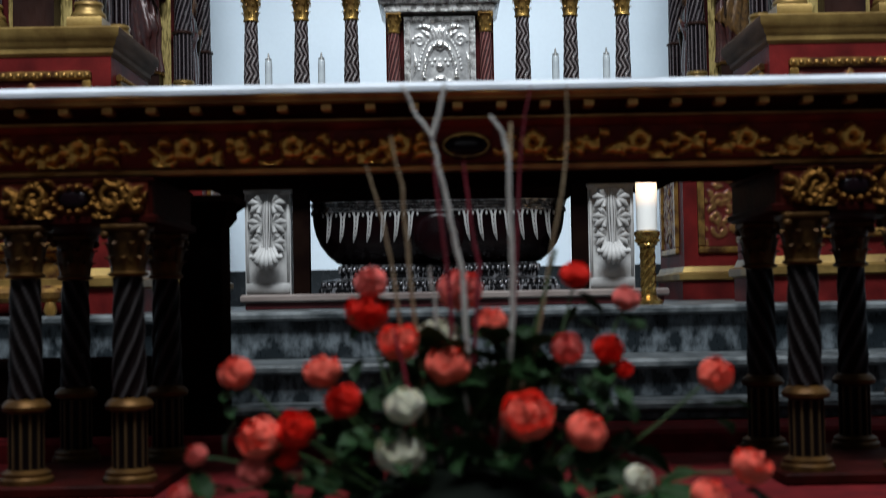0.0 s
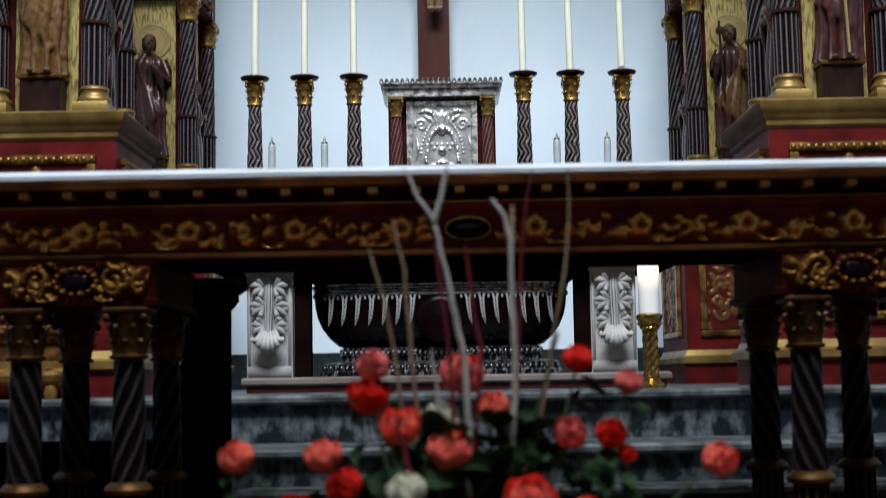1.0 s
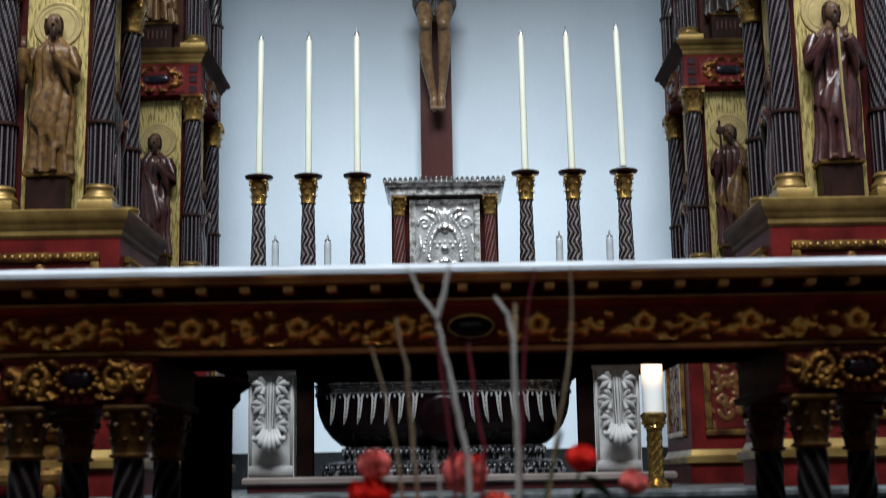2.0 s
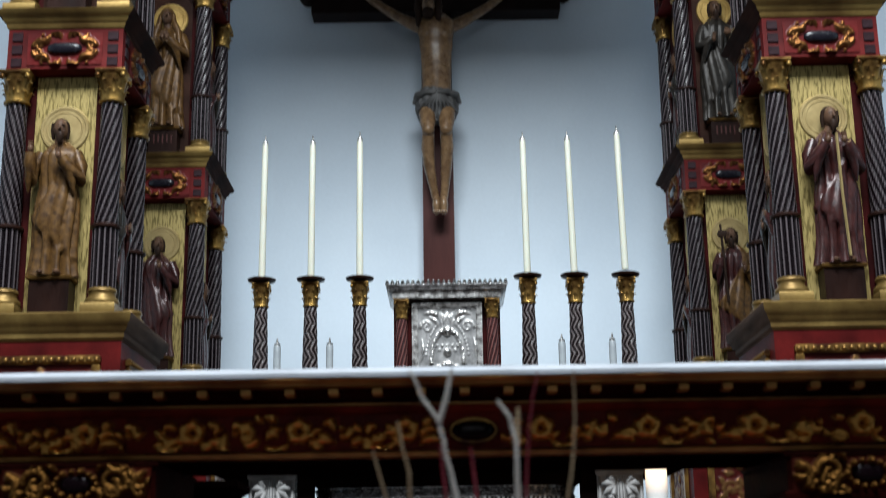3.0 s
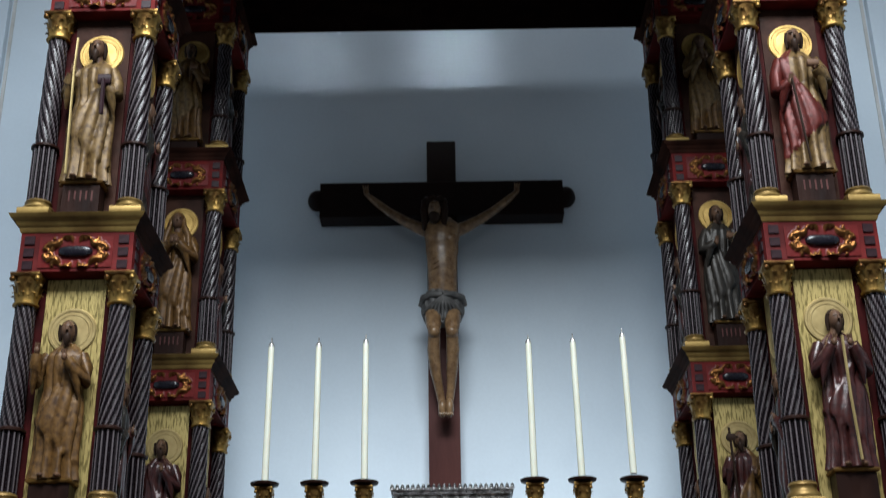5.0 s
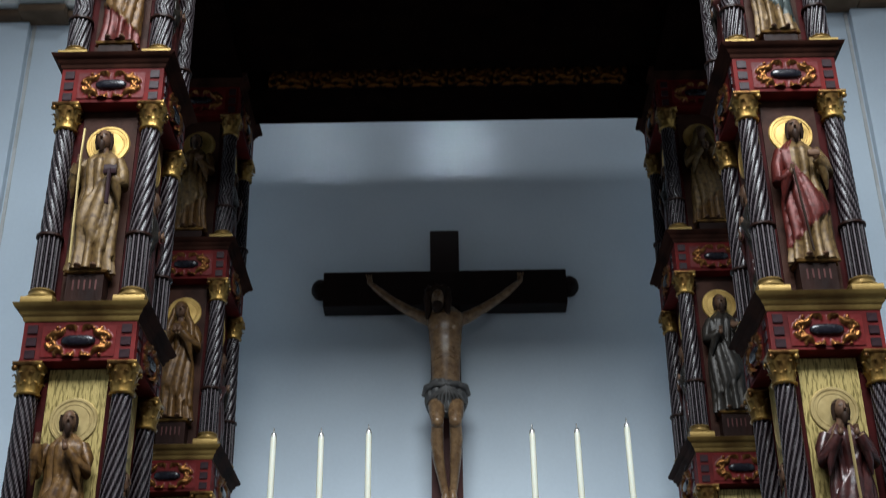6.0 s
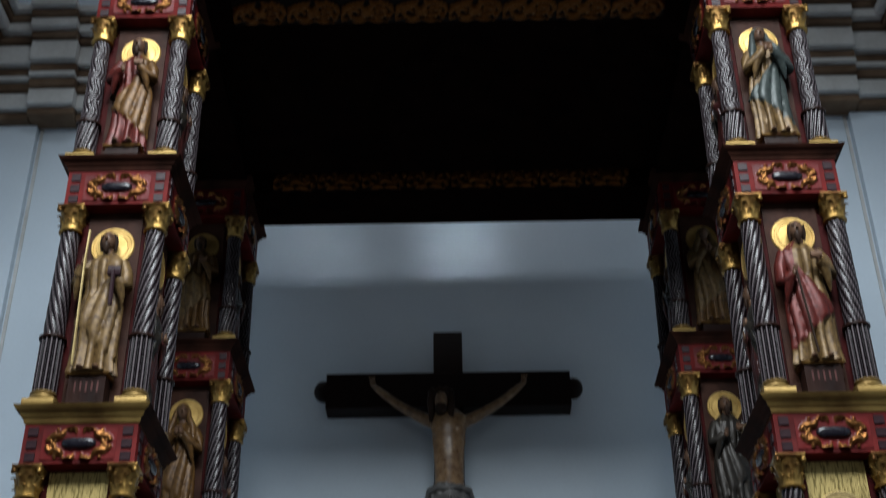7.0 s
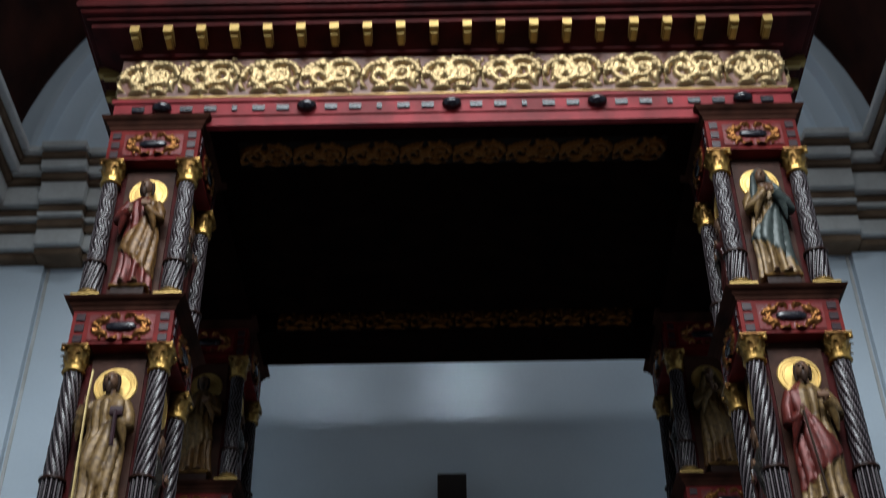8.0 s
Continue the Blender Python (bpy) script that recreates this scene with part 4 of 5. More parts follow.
def acanthus(x):
    s = put("support", Acc().rings(x - 0.1, x + 0.1, -0.2, 0.35, [(0, 0.066), (0, 0.51), (0.006, 0.515), (0.006, 0.529)]).mesh("support", MARBLE), alt, label="white marble support")
    a = Acc()
    # broad leaf body with a fluted midrib
    for sx in (-1, 1):
        a.surf(lambda u, t, sx=sx: (sx * (0.008 + u * (0.05 + 0.012 * math.sin(9.5 * t + 1.2)) * math.sin(math.pi * (0.24 + 0.6 * t)) ** 0.5),
                                    -0.206 - 0.03 * math.sin(math.pi * (0.1 + 0.8 * u)) * (0.45 + 0.55 * t), 0.505 - 0.29 * t), 8, 24, wrap=False)
        for k in (1,):
            a.tube([(sx * 0.011 * k, -0.212, 0.505), (sx * 0.0125 * k, -0.232, 0.38), (sx * 0.008 * k, -0.244, 0.24)], [0.0045, 0.0045, 0.003], 6)
        # three drooping lobes a side, each of rounded fingers that fan out
        for z0, sc in ((0.47, 1.0), (0.385, 1.05), (0.3, 0.9)):
            for k in range(4):
                g = radians(58 - 46 * k)
                ln = sc * (0.054 - 0.006 * abs(k - 1.4))
                px, pz = sx * 0.03, z0 - 0.006 * k
                a.tube([(px, -0.222, pz), (px + sx * 0.6 * ln * math.cos(g), -0.236, pz + 0.6 * ln * math.sin(g)), (px + sx * ln * math.cos(g), -0.222 + 0.01 * k / 3, pz + ln * math.sin(g) - 0.008)],
                       [0.011, 0.014, 0.007], 8, flat=0.8)
    a.tube([(0, -0.21, 0.505), (0, -0.236, 0.38), (0, -0.25, 0.24)], [0.008, 0.007, 0.006], 8)
    # the tip rolls forward into a fan
    for k in range(-3, 4):
        a.tube([(0.008 * k, -0.236, 0.265), (0.016 * k, -0.268, 0.225), (0.0205 * k, -0.274, 0.192 + 0.0042 * k * k), (0.019 * k, -0.25, 0.178 + 0.0045 * k * k)], [0.01, 0.0145, 0.014, 0.008], 8)
    a.box(-0.096, 0.096, -0.209, -0.201, 0.07, 0.115, 0.004)
    for sx in (-1, 1):
        a.box(sx * 0.089 - 0.006, sx * 0.089 + 0.006, -0.207, -0.201, 0.118, 0.5, 0.002)
    put("acanthus_leaf", a.mesh("acanthus_leaf", MARBLE, 70), s, T(x, 0, 0))


acanthus(-0.77)
acanthus(0.738)
for x in (-0.625, 0.605):
    put("post", Acc().rings(x - 0.035, x + 0.035, -0.19, -0.12, [(0, 0.066), (0, 0.529)]).mesh("post", INNER), alt)

# Near-black block added over the urn's rim to darken the pale gap.
put("lintel", Acc().box(-0.588, 0.568, -0.16, 0.3, 0.474, 0.5295, 0.004).mesh("lintel", INNER), alt)

sar = thing("sarcophagus", T(-0.02, 5.95, PRED + 0.066), "polished black marble urn-shaped sarcophagus with pale flutes", "sarcophagus")


def urn(u, t):
    g = 2 * math.pi * u
    prof = [(0.43, 0.125), (0.465, 0.135), (0.505, 0.17), (0.538, 0.215), (0.558, 0.26), (0.568, 0.305), (0.572, 0.35), (0.577, 0.355), (0.577, 0.37), (0.568, 0.374), (0.568, 0.384), (0.577, 0.4)]
    w, z = prof[round(t * 11)]
    c, s = math.cos(g), math.sin(g)
    k = 0.35
    return w * math.copysign(abs(c) ** k, c), (w - 0.34) * math.copysign(abs(s) ** 0.6, s), z


bowl = put("bowl", Acc().surf(urn, 72, 11).mesh("bowl", BRONZE, 50), sar)
FL = Acc()
for sx in (-1, 1):
    FL.tube([(sx * 0.0085, -0.004, 0.0), (sx * 0.005, -0.006, -0.02), (sx * 0.0042 + 0.002, 0.0, -0.06), (sx * 0.0036 + 0.006, 0.011, -0.1), (0.012, 0.026, -0.13)], [0.0046, 0.0036, 0.0032, 0.003, 0.0015], 6)
for k in range(5):
    FL.ball((0.0015 * k, -0.006 + 0.004 * k, -0.02 - 0.02 * k), 0.003, 0.003, 0.004, 6, 5)
FL = FL.mesh("flute", MARBLE)
DROP = Acc().ball((0, 0, 0), 0.006, 0.006, 0.009, 7, 5).mesh("drop", MARBLE)
for q in (-1, 1):
    for i in range(8):
        px = q * (0.122 + 0.06 * i)
        py = -(0.572 - 0.34) * (1 - (abs(px) / 0.572) ** 5.71) ** 0.3
        if i < 7:
            put("flute", FL, bowl, T(px, py - 0.002, 0.354) @ Matrix.Diagonal((q * 1.35, 1, 1, 1)))
        put("drop", DROP, bowl, T(px - q * 0.03, -(0.572 - 0.34) * (1 - ((abs(px) - 0.03) / 0.572) ** 5.71) ** 0.3 - 0.004, 0.343))
rim = Acc()
for z0, z1, e in ((0.354, 0.366, 0.002), (0.372, 0.378, -0.004), (0.384, 0.39, 0.0), (0.396, 0.404, 0.004)):
    rim.surf(lambda u, t, z0=z0, z1=z1, e=e: ((0.578 + e) * math.copysign(abs(math.cos(2 * math.pi * u)) ** 0.35, math.cos(2 * math.pi * u)), (0.24 + e) * math.copysign(abs(math.sin(2 * math.pi * u)) ** 0.6, math.sin(2 * math.pi * u)), z0 + (z1 - z0) * t), 72, 1)
put("rim", rim.mesh("rim", SILVERDARK), sar, label="bright metal rim")
put("medallion", Acc().lathe([(0.0, 0.02), (0.07, 0.02), (0.1, 0.012), (0.11, 0.0)], 24).mesh("medallion", BRONZE), sar, T(0, -0.225, 0.25) @ pose(0, 0, 0, 90))
put("foot", Acc().rings(-0.5, 0.5, -0.22, 0.22, [(0.03, 0), (0.03, 0.018), (0.02, 0.024), (0.02, 0.05), (0.0, 0.058), (-0.06, 0.064), (-0.06, 0.084), (-0.05, 0.09), (-0.05, 0.116), (-0.07, 0.126)]).mesh("foot", FOOTSILVER), sar, label="dark silver foot with painted glints")
# chased bosses along the foot's two bands
BOSS = Acc().ball((0, 0, 0), 0.011, 0.006, 0.009, 8, 6).mesh("boss", FOOTSILVER)
for i in range(-21, 22):
    if abs(i) < 19:
        put("boss", BOSS, sar, T(i * 0.0237, -0.171, 0.103))
    put("boss", BOSS, sar, T(i * 0.0243, -0.241, 0.038) @ Matrix.Diagonal((0.9, 1, 0.8, 1)))

# ---- tabernacle ----
tab = thing("tabernacle", T(0, 6.0, PRED + 0.97), "silver tabernacle with embossed door and small red columns", "tabernacle")
put("body", Acc().box(-0.25, 0.25, -0.0, 0.36, 0, 0.38, 0.004).mesh("body", DARKRED), tab)
door = put("door", Acc().box(-0.165, 0.165, -0.022, -0.001, 0.02, 0.37, 0.006).mesh("door", SILVER), tab, label="embossed silver door")
ds = []
for q in (-1, 1):
    ds.append([(q * 0.075 * math.cos(g * 0.1), -0.1 + 0.16 * math.sin(g * 0.1), 0.012) for g in range(0, 16)])
    ds.append([(q * 0.1 * math.cos(g * 0.1), -0.1 + 0.2 * math.sin(g * 0.1), 0.007) for g in range(2, 16)])
    ds += [whorl(q * 0.125, 0.07, 0.03, 1.3, q, 1, 0.008), whorl(q * 0.07, -0.13, 0.026, 1.3, q, -1, 0.009), sprig(q * 0.03, 0.09, q * 0.11, 0.13, 0.3 * q, 0.012), sprig(q * 0.12, 0.02, q * 0.13, -0.1, 0.1, 0.009)]
    ds += [sprig(q * 0.012 * k, 0.07, q * 0.03 * k, 0.145 - 0.008 * k, 0.1 * q, 0.008) for k in range(4)]
    ds += [[(q * 0.012 * k, -0.02 - 0.02 * (k % 2), 0.008)] for k in range(5)]
ds += [[(0, -0.05, 0.02)], [(0, 0.05, 0.024)], [(0.03 * k, 0.045, 0.014) for k in (-1, 1)], sprig(-0.03, -0.12, 0.03, -0.12, 0.2, 0.016)]
put("relief", relief_mesh("relief", 0.27, 0.31, 0.026, ds, SILVREL, 70, 80), door, T(0, -0.026, 0.185))
put("door_frame", Acc().box(-0.165, -0.14, -0.032, -0.023, 0.02, 0.37).box(0.14, 0.165, -0.032, -0.023, 0.02, 0.37).box(-0.139, 0.139, -0.032, -0.023, 0.345, 0.37).mesh("door_frame", SILVER), door)
TSH = shaft_mesh("little_shaft", 0.029, 0.29, 9, 0.5, material("red_marble_column", (0.045, 0.01, 0.01), None, 0.3, 0.0, ridge=(0.2, 0.08, 0.07)), 0, 20)
TCAP = capital_mesh("little_capital", 0.028, 0.09, GOLD)
for x in (-0.212, 0.212):
    sh = put("column_shaft", TSH, tab, T(x, -0.035, 0.0))
    put("capital", TCAP, sh, T(0, 0, 0.29))
put("cornice", Acc().rings(-0.25, 0.25, -0.07, 0.36, [(0, 0.381), (0.004, 0.385), (0.004, 0.412), (0.02, 0.42), (0.024, 0.432), (0.032, 0.436), (0.034, 0.446)]).mesh("cornice", SILVER), tab)
PAL = Acc().surf(lambda u, t: (0.011 * math.cos(math.pi * u) * (1 - 0.4 * t), -0.005 * math.sin(math.pi * u), 0.026 * t * (1 - 0.25 * abs(math.cos(math.pi * u)))), 6, 3, wrap=False).mesh("palmette", SILVERDARK)
for i in range(24):
    put("palmette", PAL, tab, T(-0.276 + 0.024 * i, -0.099, 0.44))

# ---- candlesticks and candles ----
CS_SH = shaft_mesh("stick_shaft", 0.04, 0.345, 9, 0.45, CSTICK, 4, 40, 0.78)
CS_CAP = capital_mesh("stick_capital", 0.034, 0.12, GOLD)
CS_PAN = Acc().lathe([(0.02, 0), (0.05, 0.006), (0.066, 0.012), (0.07, 0.022), (0.066, 0.024), (0.02, 0.018)], 28).mesh("drip_pan", DARK)
CS_FT = Acc().rings(-0.05, 0.05, -0.05, 0.05, [(0.02, 0), (0.02, 0.03), (0.0, 0.04), (-0.01, 0.065)]).mesh("foot", GOLDPAINT)
CANDLE = Acc().lathe([(0.0172, 0), (0.0172, 0.02), (0.0162, 0.35), (0.0152, 0.68), (0.0145, 0.7), (0.009, 0.712), (0.003, 0.716), (0.003, 0.74)], 16).mesh("candle", WAX)
CTIP = Acc().lathe([(0.0148, 0), (0.0152, 0.01), (0.012, 0.02), (0.004, 0.028), (0.003, 0.05)], 12).mesh("candle_cap", SILVER)
for i, (x, dz) in enumerate(((-0.905, 0.0), (-0.664, -0.002), (-0.424, 0.012), (0.398, 0.0), (0.628, 0.0), (0.878, 0.025))):
    st = thing("candlestick", T(x, 6.2, PRED + 0.97), "dark fluted candlestick with gilded leaf capital on altar", "candlestick", "altar candlesticks")
    put("foot", CS_FT, st)
    sh = put("shaft", CS_SH, st, T(0, 0, 0.065))
    put("capital", CS_CAP, st, T(0, 0, 0.405))
    put("drip_pan", CS_PAN, st, T(0, 0, 0.526))
    c = thing("candle", T(x, 6.2, PRED + 0.97 + 0.547 + dz) @ pose(0, 0, 0, 0, (0.4, 0.2, 0.0, -0.3, -0.8, -0.75)[i], 0), "tall ivory altar candle, unlit", "candle", "altar candles")
    put("stick", CANDLE, c)
    put("candle_cap", CTIP, c, T(0, 0, 0.695))
for x in (-0.81, -0.56, 0.545, 0.785):
    c = thing("small_candle", T(x, 6.1, PRED + 0.97), "short white candle in a glass on altar", "candle", "small altar candles")
    put("body", Acc().lathe([(0.017, 0), (0.0175, 0.19), (0.014, 0.2), (0.006, 0.205)], 14).mesh("body", FROST), c)
    put("burner", Acc().lathe([(0.015, 0.2), (0.015, 0.208), (0.006, 0.213), (0.003, 0.235)], 10).mesh("burner", SILVER), c)

# ---- crucifix ----
cru = thing("crucifix", T(-0.045, WALL_Y - 0.12, 0), "large dark wooden cross hung on white wall", "crucifix")
put("post", Acc().rings(-0.105, 0.105, -0.05, 0.115, [(-0.006, 2.2), (0, 2.21), (0, 3.75)]).mesh("post", POSTWOOD), cru, label="red-brown lower post")
put("upper_post", Acc().rings(-0.105, 0.105, -0.05, 0.115, [(0, 3.751), (0, 4.99), (-0.006, 5.0)]).mesh("upper_post", CROSSWOOD), cru)
beam = put("beam", Acc().rings(-0.87, 0.87, -0.065, 0.1, [(0, 4.39), (0.004, 4.394), (0.004, 4.656), (0, 4.66)]).mesh("beam", CROSSWOOD), cru)
for s in (-1, 1):
    put("finial", Acc().ball((s * 0.9, 0.02, 4.56), 0.07, 0.07, 0.08, 14, 9).mesh("finial", CROSSWOOD), beam)
fg = Acc()


def torso(u, t):
    g = 2 * math.pi * u
    w = 0.1 + 0.042 * t ** 1.3 - 0.012 * math.sin(math.pi * t)
    if t > 0.9:
        w *= 1 - (t - 0.9) * 5
    rib = 1 + 0.02 * math.sin(34 * t) * (0.5 < t < 0.85) + 0.03 * math.sin(2 * g) * t
    return (w * math.cos(g) * rib, -0.16 + 0.62 * w * math.sin(g) * rib - 0.04 * math.sin(math.pi * t), 3.66 + 0.66 * t)


fg.surf(torso, 30, 30, mi=0)
for s in (-1, 1):
    # the arms are stretched along the beam
    fg.tube([(s * 0.09, -0.16, 4.22), (s * 0.17, -0.15, 4.26), (s * 0.26, -0.14, 4.315), (s * 0.36, -0.12, 4.39), (s * 0.45, -0.1, 4.47), (s * 0.515, -0.09, 4.535), (s * 0.535, -0.085, 4.555)],
            [0.046, 0.043, 0.036, 0.03, 0.029, 0.021, 0.016], 12, mi=0)
    fg.ball((s * 0.54, -0.085, 4.575), 0.021, 0.02, 0.032, 9, 7, mi=0)
    for q in (-1, 0, 1):
        fg.tube([(s * 0.54 + 0.012 * q, -0.09, 4.585), (s * 0.545 + 0.018 * q, -0.1, 4.62)], 0.006, 5, mi=0)
    # thighs come forward to the knees, shins fall back to crossed feet
    fg.tube([(s * 0.066, -0.17, 3.66), (s * 0.065, -0.225, 3.57), (s * 0.062, -0.285, 3.47), (s * 0.06, -0.3, 3.43)], [0.06, 0.058, 0.05, 0.04], 14, mi=0)
    fg.ball((s * 0.06, -0.305, 3.425), 0.043, 0.042, 0.045, 12, 8, mi=0)
    fg.tube([(s * 0.06, -0.285, 3.42), (s * 0.064, -0.245, 3.32), (s * 0.056, -0.2, 3.2), (s * 0.038 + 0.008, -0.155, 3.06), (s * 0.026 + 0.01, -0.14, 2.99)], [0.04, 0.044, 0.038, 0.028, 0.027], 12, mi=0)
    fg.ball((s * 0.024 + 0.012, -0.18, 2.935), 0.029, 0.045, 0.066, 10, 8, mi=0)
    for q in range(4):
        fg.ball((s * 0.024 + 0.012 + (q - 1.5) * 0.012, -0.21, 2.885), 0.007, 0.012, 0.014, 6, 5, mi=0)
# loincloth: folds fan out from a knot in the middle
fg.surf(lambda u, t: ((0.118 + 0.026 * math.sin(math.pi * t) + 0.006 * math.sin(18 * u * 6.283 + 5 * t)) * math.cos(6.283 * u), -0.175 + (0.095 + 0.02 * t + 0.009 * math.sin(13 * u * 6.283 + 6 * t)) * math.sin(6.283 * u), 3.535 + 0.2 * t - 0.03 * (1 - t) * max(0.0, -math.sin(6.283 * u)) + 0.012 * math.sin(6.283 * u * 2)), 60, 12, mi=1)
for q in range(-4, 5):
    fg.tube([(0.005, -0.29, 3.69), (0.022 * q, -0.292 + 0.004 * abs(q), 3.62), (0.033 * q, -0.27 + 0.012 * abs(q), 3.53 + 0.012 * abs(q))], [0.012, 0.014, 0.009], 7, mi=1)
for s in (-1, 1):
    fg.tube([(0.0, -0.29, 3.695), (s * 0.07, -0.275, 3.705), (s * 0.13, -0.22, 3.7), (s * 0.15, -0.17, 3.66)], [0.02, 0.024, 0.026, 0.02], 8, mi=1)
# head bowed on the right shoulder
fg.ball((-0.05, -0.25, 4.35), 0.053, 0.07, 0.075, 14, 10, mi=0)
fg.ball((-0.052, -0.272, 4.285), 0.042, 0.046, 0.05, 12, 8, mi=2)
fg.tube([(-0.05, -0.318, 4.365), (-0.05, -0.33, 4.335), (-0.05, -0.316, 4.328)], [0.007, 0.011, 0.008], 6, mi=0)
for s in (-1, 1):
    fg.tube([(-0.05 + s * 0.06, -0.25, 4.41), (-0.05 + s * 0.07, -0.262, 4.34), (-0.05 + s * 0.066, -0.25, 4.26), (-0.05 + s * 0.076, -0.23, 4.2)], [0.028, 0.03, 0.024, 0.01], 8, mi=2)
    # breast, ribs and belly
    fg.ball((s * 0.058, -0.22, 4.14), 0.06, 0.038, 0.05, 12, 8, mi=0)
    for k in range(5):
        fg.tube([(s * 0.02, -0.262, 4.08 - 0.04 * k), (s * 0.056, -0.256, 4.062 - 0.04 * k), (s * 0.096, -0.212, 4.07 - 0.04 * k)], [0.004, 0.0055, 0.003], 6, mi=0)
fg.ball((-0.052, -0.225, 4.37), 0.08, 0.082, 0.09, 14, 10, mi=2)
fg.tube([(0.082 * math.cos(g * 0.35) - 0.05, -0.235 + 0.082 * math.sin(g * 0.35), 4.415 + 0.008 * math.sin(3 * g)) for g in range(19)], 0.014, 6, mi=2)
solo("crucifix_figure", fg.mesh("crucifix_figure", [SKIN, CLOTHGREY, HAIR], 60), T(-0.045, WALL_Y - 0.12, 0), "carved painted wooden figure with grey loincloth on cross", "statue")

# ---- the table altar ----
TX, TY = 0.06, 3.1            # middle of its front edge
HW = 1.32
tbl = thing("altar_table", T(TX, TY, 0.012), "dark red altar table with gilded scrolls and twisted legs", "table")
D = 0.62


def tz(z):
    return z - 0.012


put("top_moulding", Acc().rings(-HW, HW, 0.03, D - 0.03, [(0.03, tz(0.945)), (0.044, tz(0.948)), (0.046, tz(0.953)), (0.052, tz(0.956)), (0.056, tz(0.963)), (0.05, tz(0.968))]).mesh("top_moulding", TABLEGOLD), tbl)
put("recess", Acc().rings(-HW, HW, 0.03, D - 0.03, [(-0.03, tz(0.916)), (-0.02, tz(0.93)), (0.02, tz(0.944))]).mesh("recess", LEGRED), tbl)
put("fillet", Acc().rings(-HW, HW, 0.03, D - 0.03, [(-0.034, tz(0.908)), (-0.022, tz(0.91)), (-0.022, tz(0.913)), (-0.034, tz(0.9155))]).mesh("fillet", TABLEGOLD), tbl)
put("red_band", Acc().rings(-HW, HW, 0.03, D - 0.03, [(-0.05, tz(0.889)), (-0.046, tz(0.893)), (-0.036, tz(0.9075))]).mesh("red_band", TABLERED), tbl)
DENT = Acc().box(-0.012, 0.012, -0.024, 0.02, -0.007, 0.01, 0.003).mesh("dentil", TABLEGOLD)
for i in range(25):
    put("dentil", DENT, tbl, T(-HW + 0.04 + i * 0.105, 0.02, tz(0.933)))
put("apron", Acc().rings(-HW, HW, 0.03, D - 0.19, [(-0.05, tz(0.802)), (-0.05, tz(0.888))]).mesh("apron", TABLERED), tbl)
put("lower_moulding", Acc().rings(-HW, HW, 0.03, D - 0.19, [(-0.055, tz(0.783)), (-0.035, tz(0.786)), (-0.03, tz(0.795)), (-0.042, tz(0.801))]).mesh("lower_moulding", TABLEGOLD), tbl)
GEM = cabochon_mesh("gem", 0.05, 0.022, GEMMAT)


def table_strokes(w, h, q, seed):
    """A bored rosette among thick curling leaves."""
    rr = random.Random(seed)
    s = [[(-q * 0.031 + 0.02 * math.cos(g * 0.4), 0.004 + 0.02 * math.sin(g * 0.4), 0.0115 + 0.004 * math.sin(5 * g * 0.4)) for g in range(16)]]
    s.append(whorl(q * w * 0.4, 0.05 * h, h * 0.24, 0.8, -q, rr.choice((-1, 1)), h * 0.12))
    s.append(sprig(q * w * 0.2, -h * 0.36, -q * w * 0.02, -h * 0.3, 0.3 * q, h * 0.13))
    s.append(sprig(-q * w * 0.46, -h * 0.3, -q * w * 0.25, -h * 0.38, 0.2 * q, h * 0.11))
    for k in range(20):
        x, z, g = rr.uniform(-0.48, 0.48) * w, rr.uniform(-0.4, 0.34) * h, rr.uniform(-0.9, 0.9)
        if math.hypot(x + q * 0.031, z) > 0.036:
            s.append(sprig(x, z, x + rr.choice((-1, 1)) * 0.34 * h * math.cos(g), z + 0.3 * h * math.sin(g), rr.uniform(-0.4, 0.4), h * rr.uniform(0.08, 0.13), 6))
    return s


TS = {(q, k): relief_mesh("carved_scroll", 0.258, 0.084, 0.026, table_strokes(0.258, 0.084, q, 7 + q + 5 * k), GILTTABLE, 64, 26, None, 0.12) for q in (-1, 1) for k in range(3)}
bs = []
rb = random.Random(21)
for q in (-1, 1):
    bs += [whorl(q * 0.125, 0.004, 0.032, 1.3, q, 1, 0.011), whorl(q * 0.075, -0.012, 0.022, 1.1, -q, -1, 0.009), sprig(q * 0.05, 0.032, q * 0.11, 0.04, 0.3 * q, 0.011),
           sprig(q * 0.045, -0.036, q * 0.1, -0.038, -0.3 * q, 0.011), sprig(q * 0.155, -0.035, q * 0.165, 0.03, 0.3 * q, 0.012), [(q * 0.125, 0.004, 0.012)]]
    for k in range(16):
        x, z, g = q * rb.uniform(0.055, 0.172), rb.uniform(-0.038, 0.038), rb.uniform(0, 6.28)
        bs.append(sprig(x, z, x + 0.026 * math.cos(g), z + 0.022 * math.sin(g), 0.4, 0.0085, 6))
bs += [[(0.05 * math.cos(g * 0.45), 0.031 * math.sin(g * 0.45), 0.007 + 0.002 * (g % 2)) for g in range(15)]]
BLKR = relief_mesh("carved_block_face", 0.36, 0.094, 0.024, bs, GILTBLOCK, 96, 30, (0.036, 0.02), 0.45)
for i in range(5):
    for q in (-1, 1):
        put("carved_scroll", TS[q, i % 3], tbl, T(q * (0.195 + 0.26 * i), 0.076, tz(0.846)))
put("gem", GEM, tbl, T(0, 0.074, tz(0.846)))
put("gem_ring", Acc().tube([(0.056 * math.cos(g * math.pi / 12), 0.074, 0.028 * math.sin(g * math.pi / 12)) for g in range(25)], 0.006, 6).mesh("gem_ring", GOLDDARK), tbl, T(0, 0, tz(0.846)))
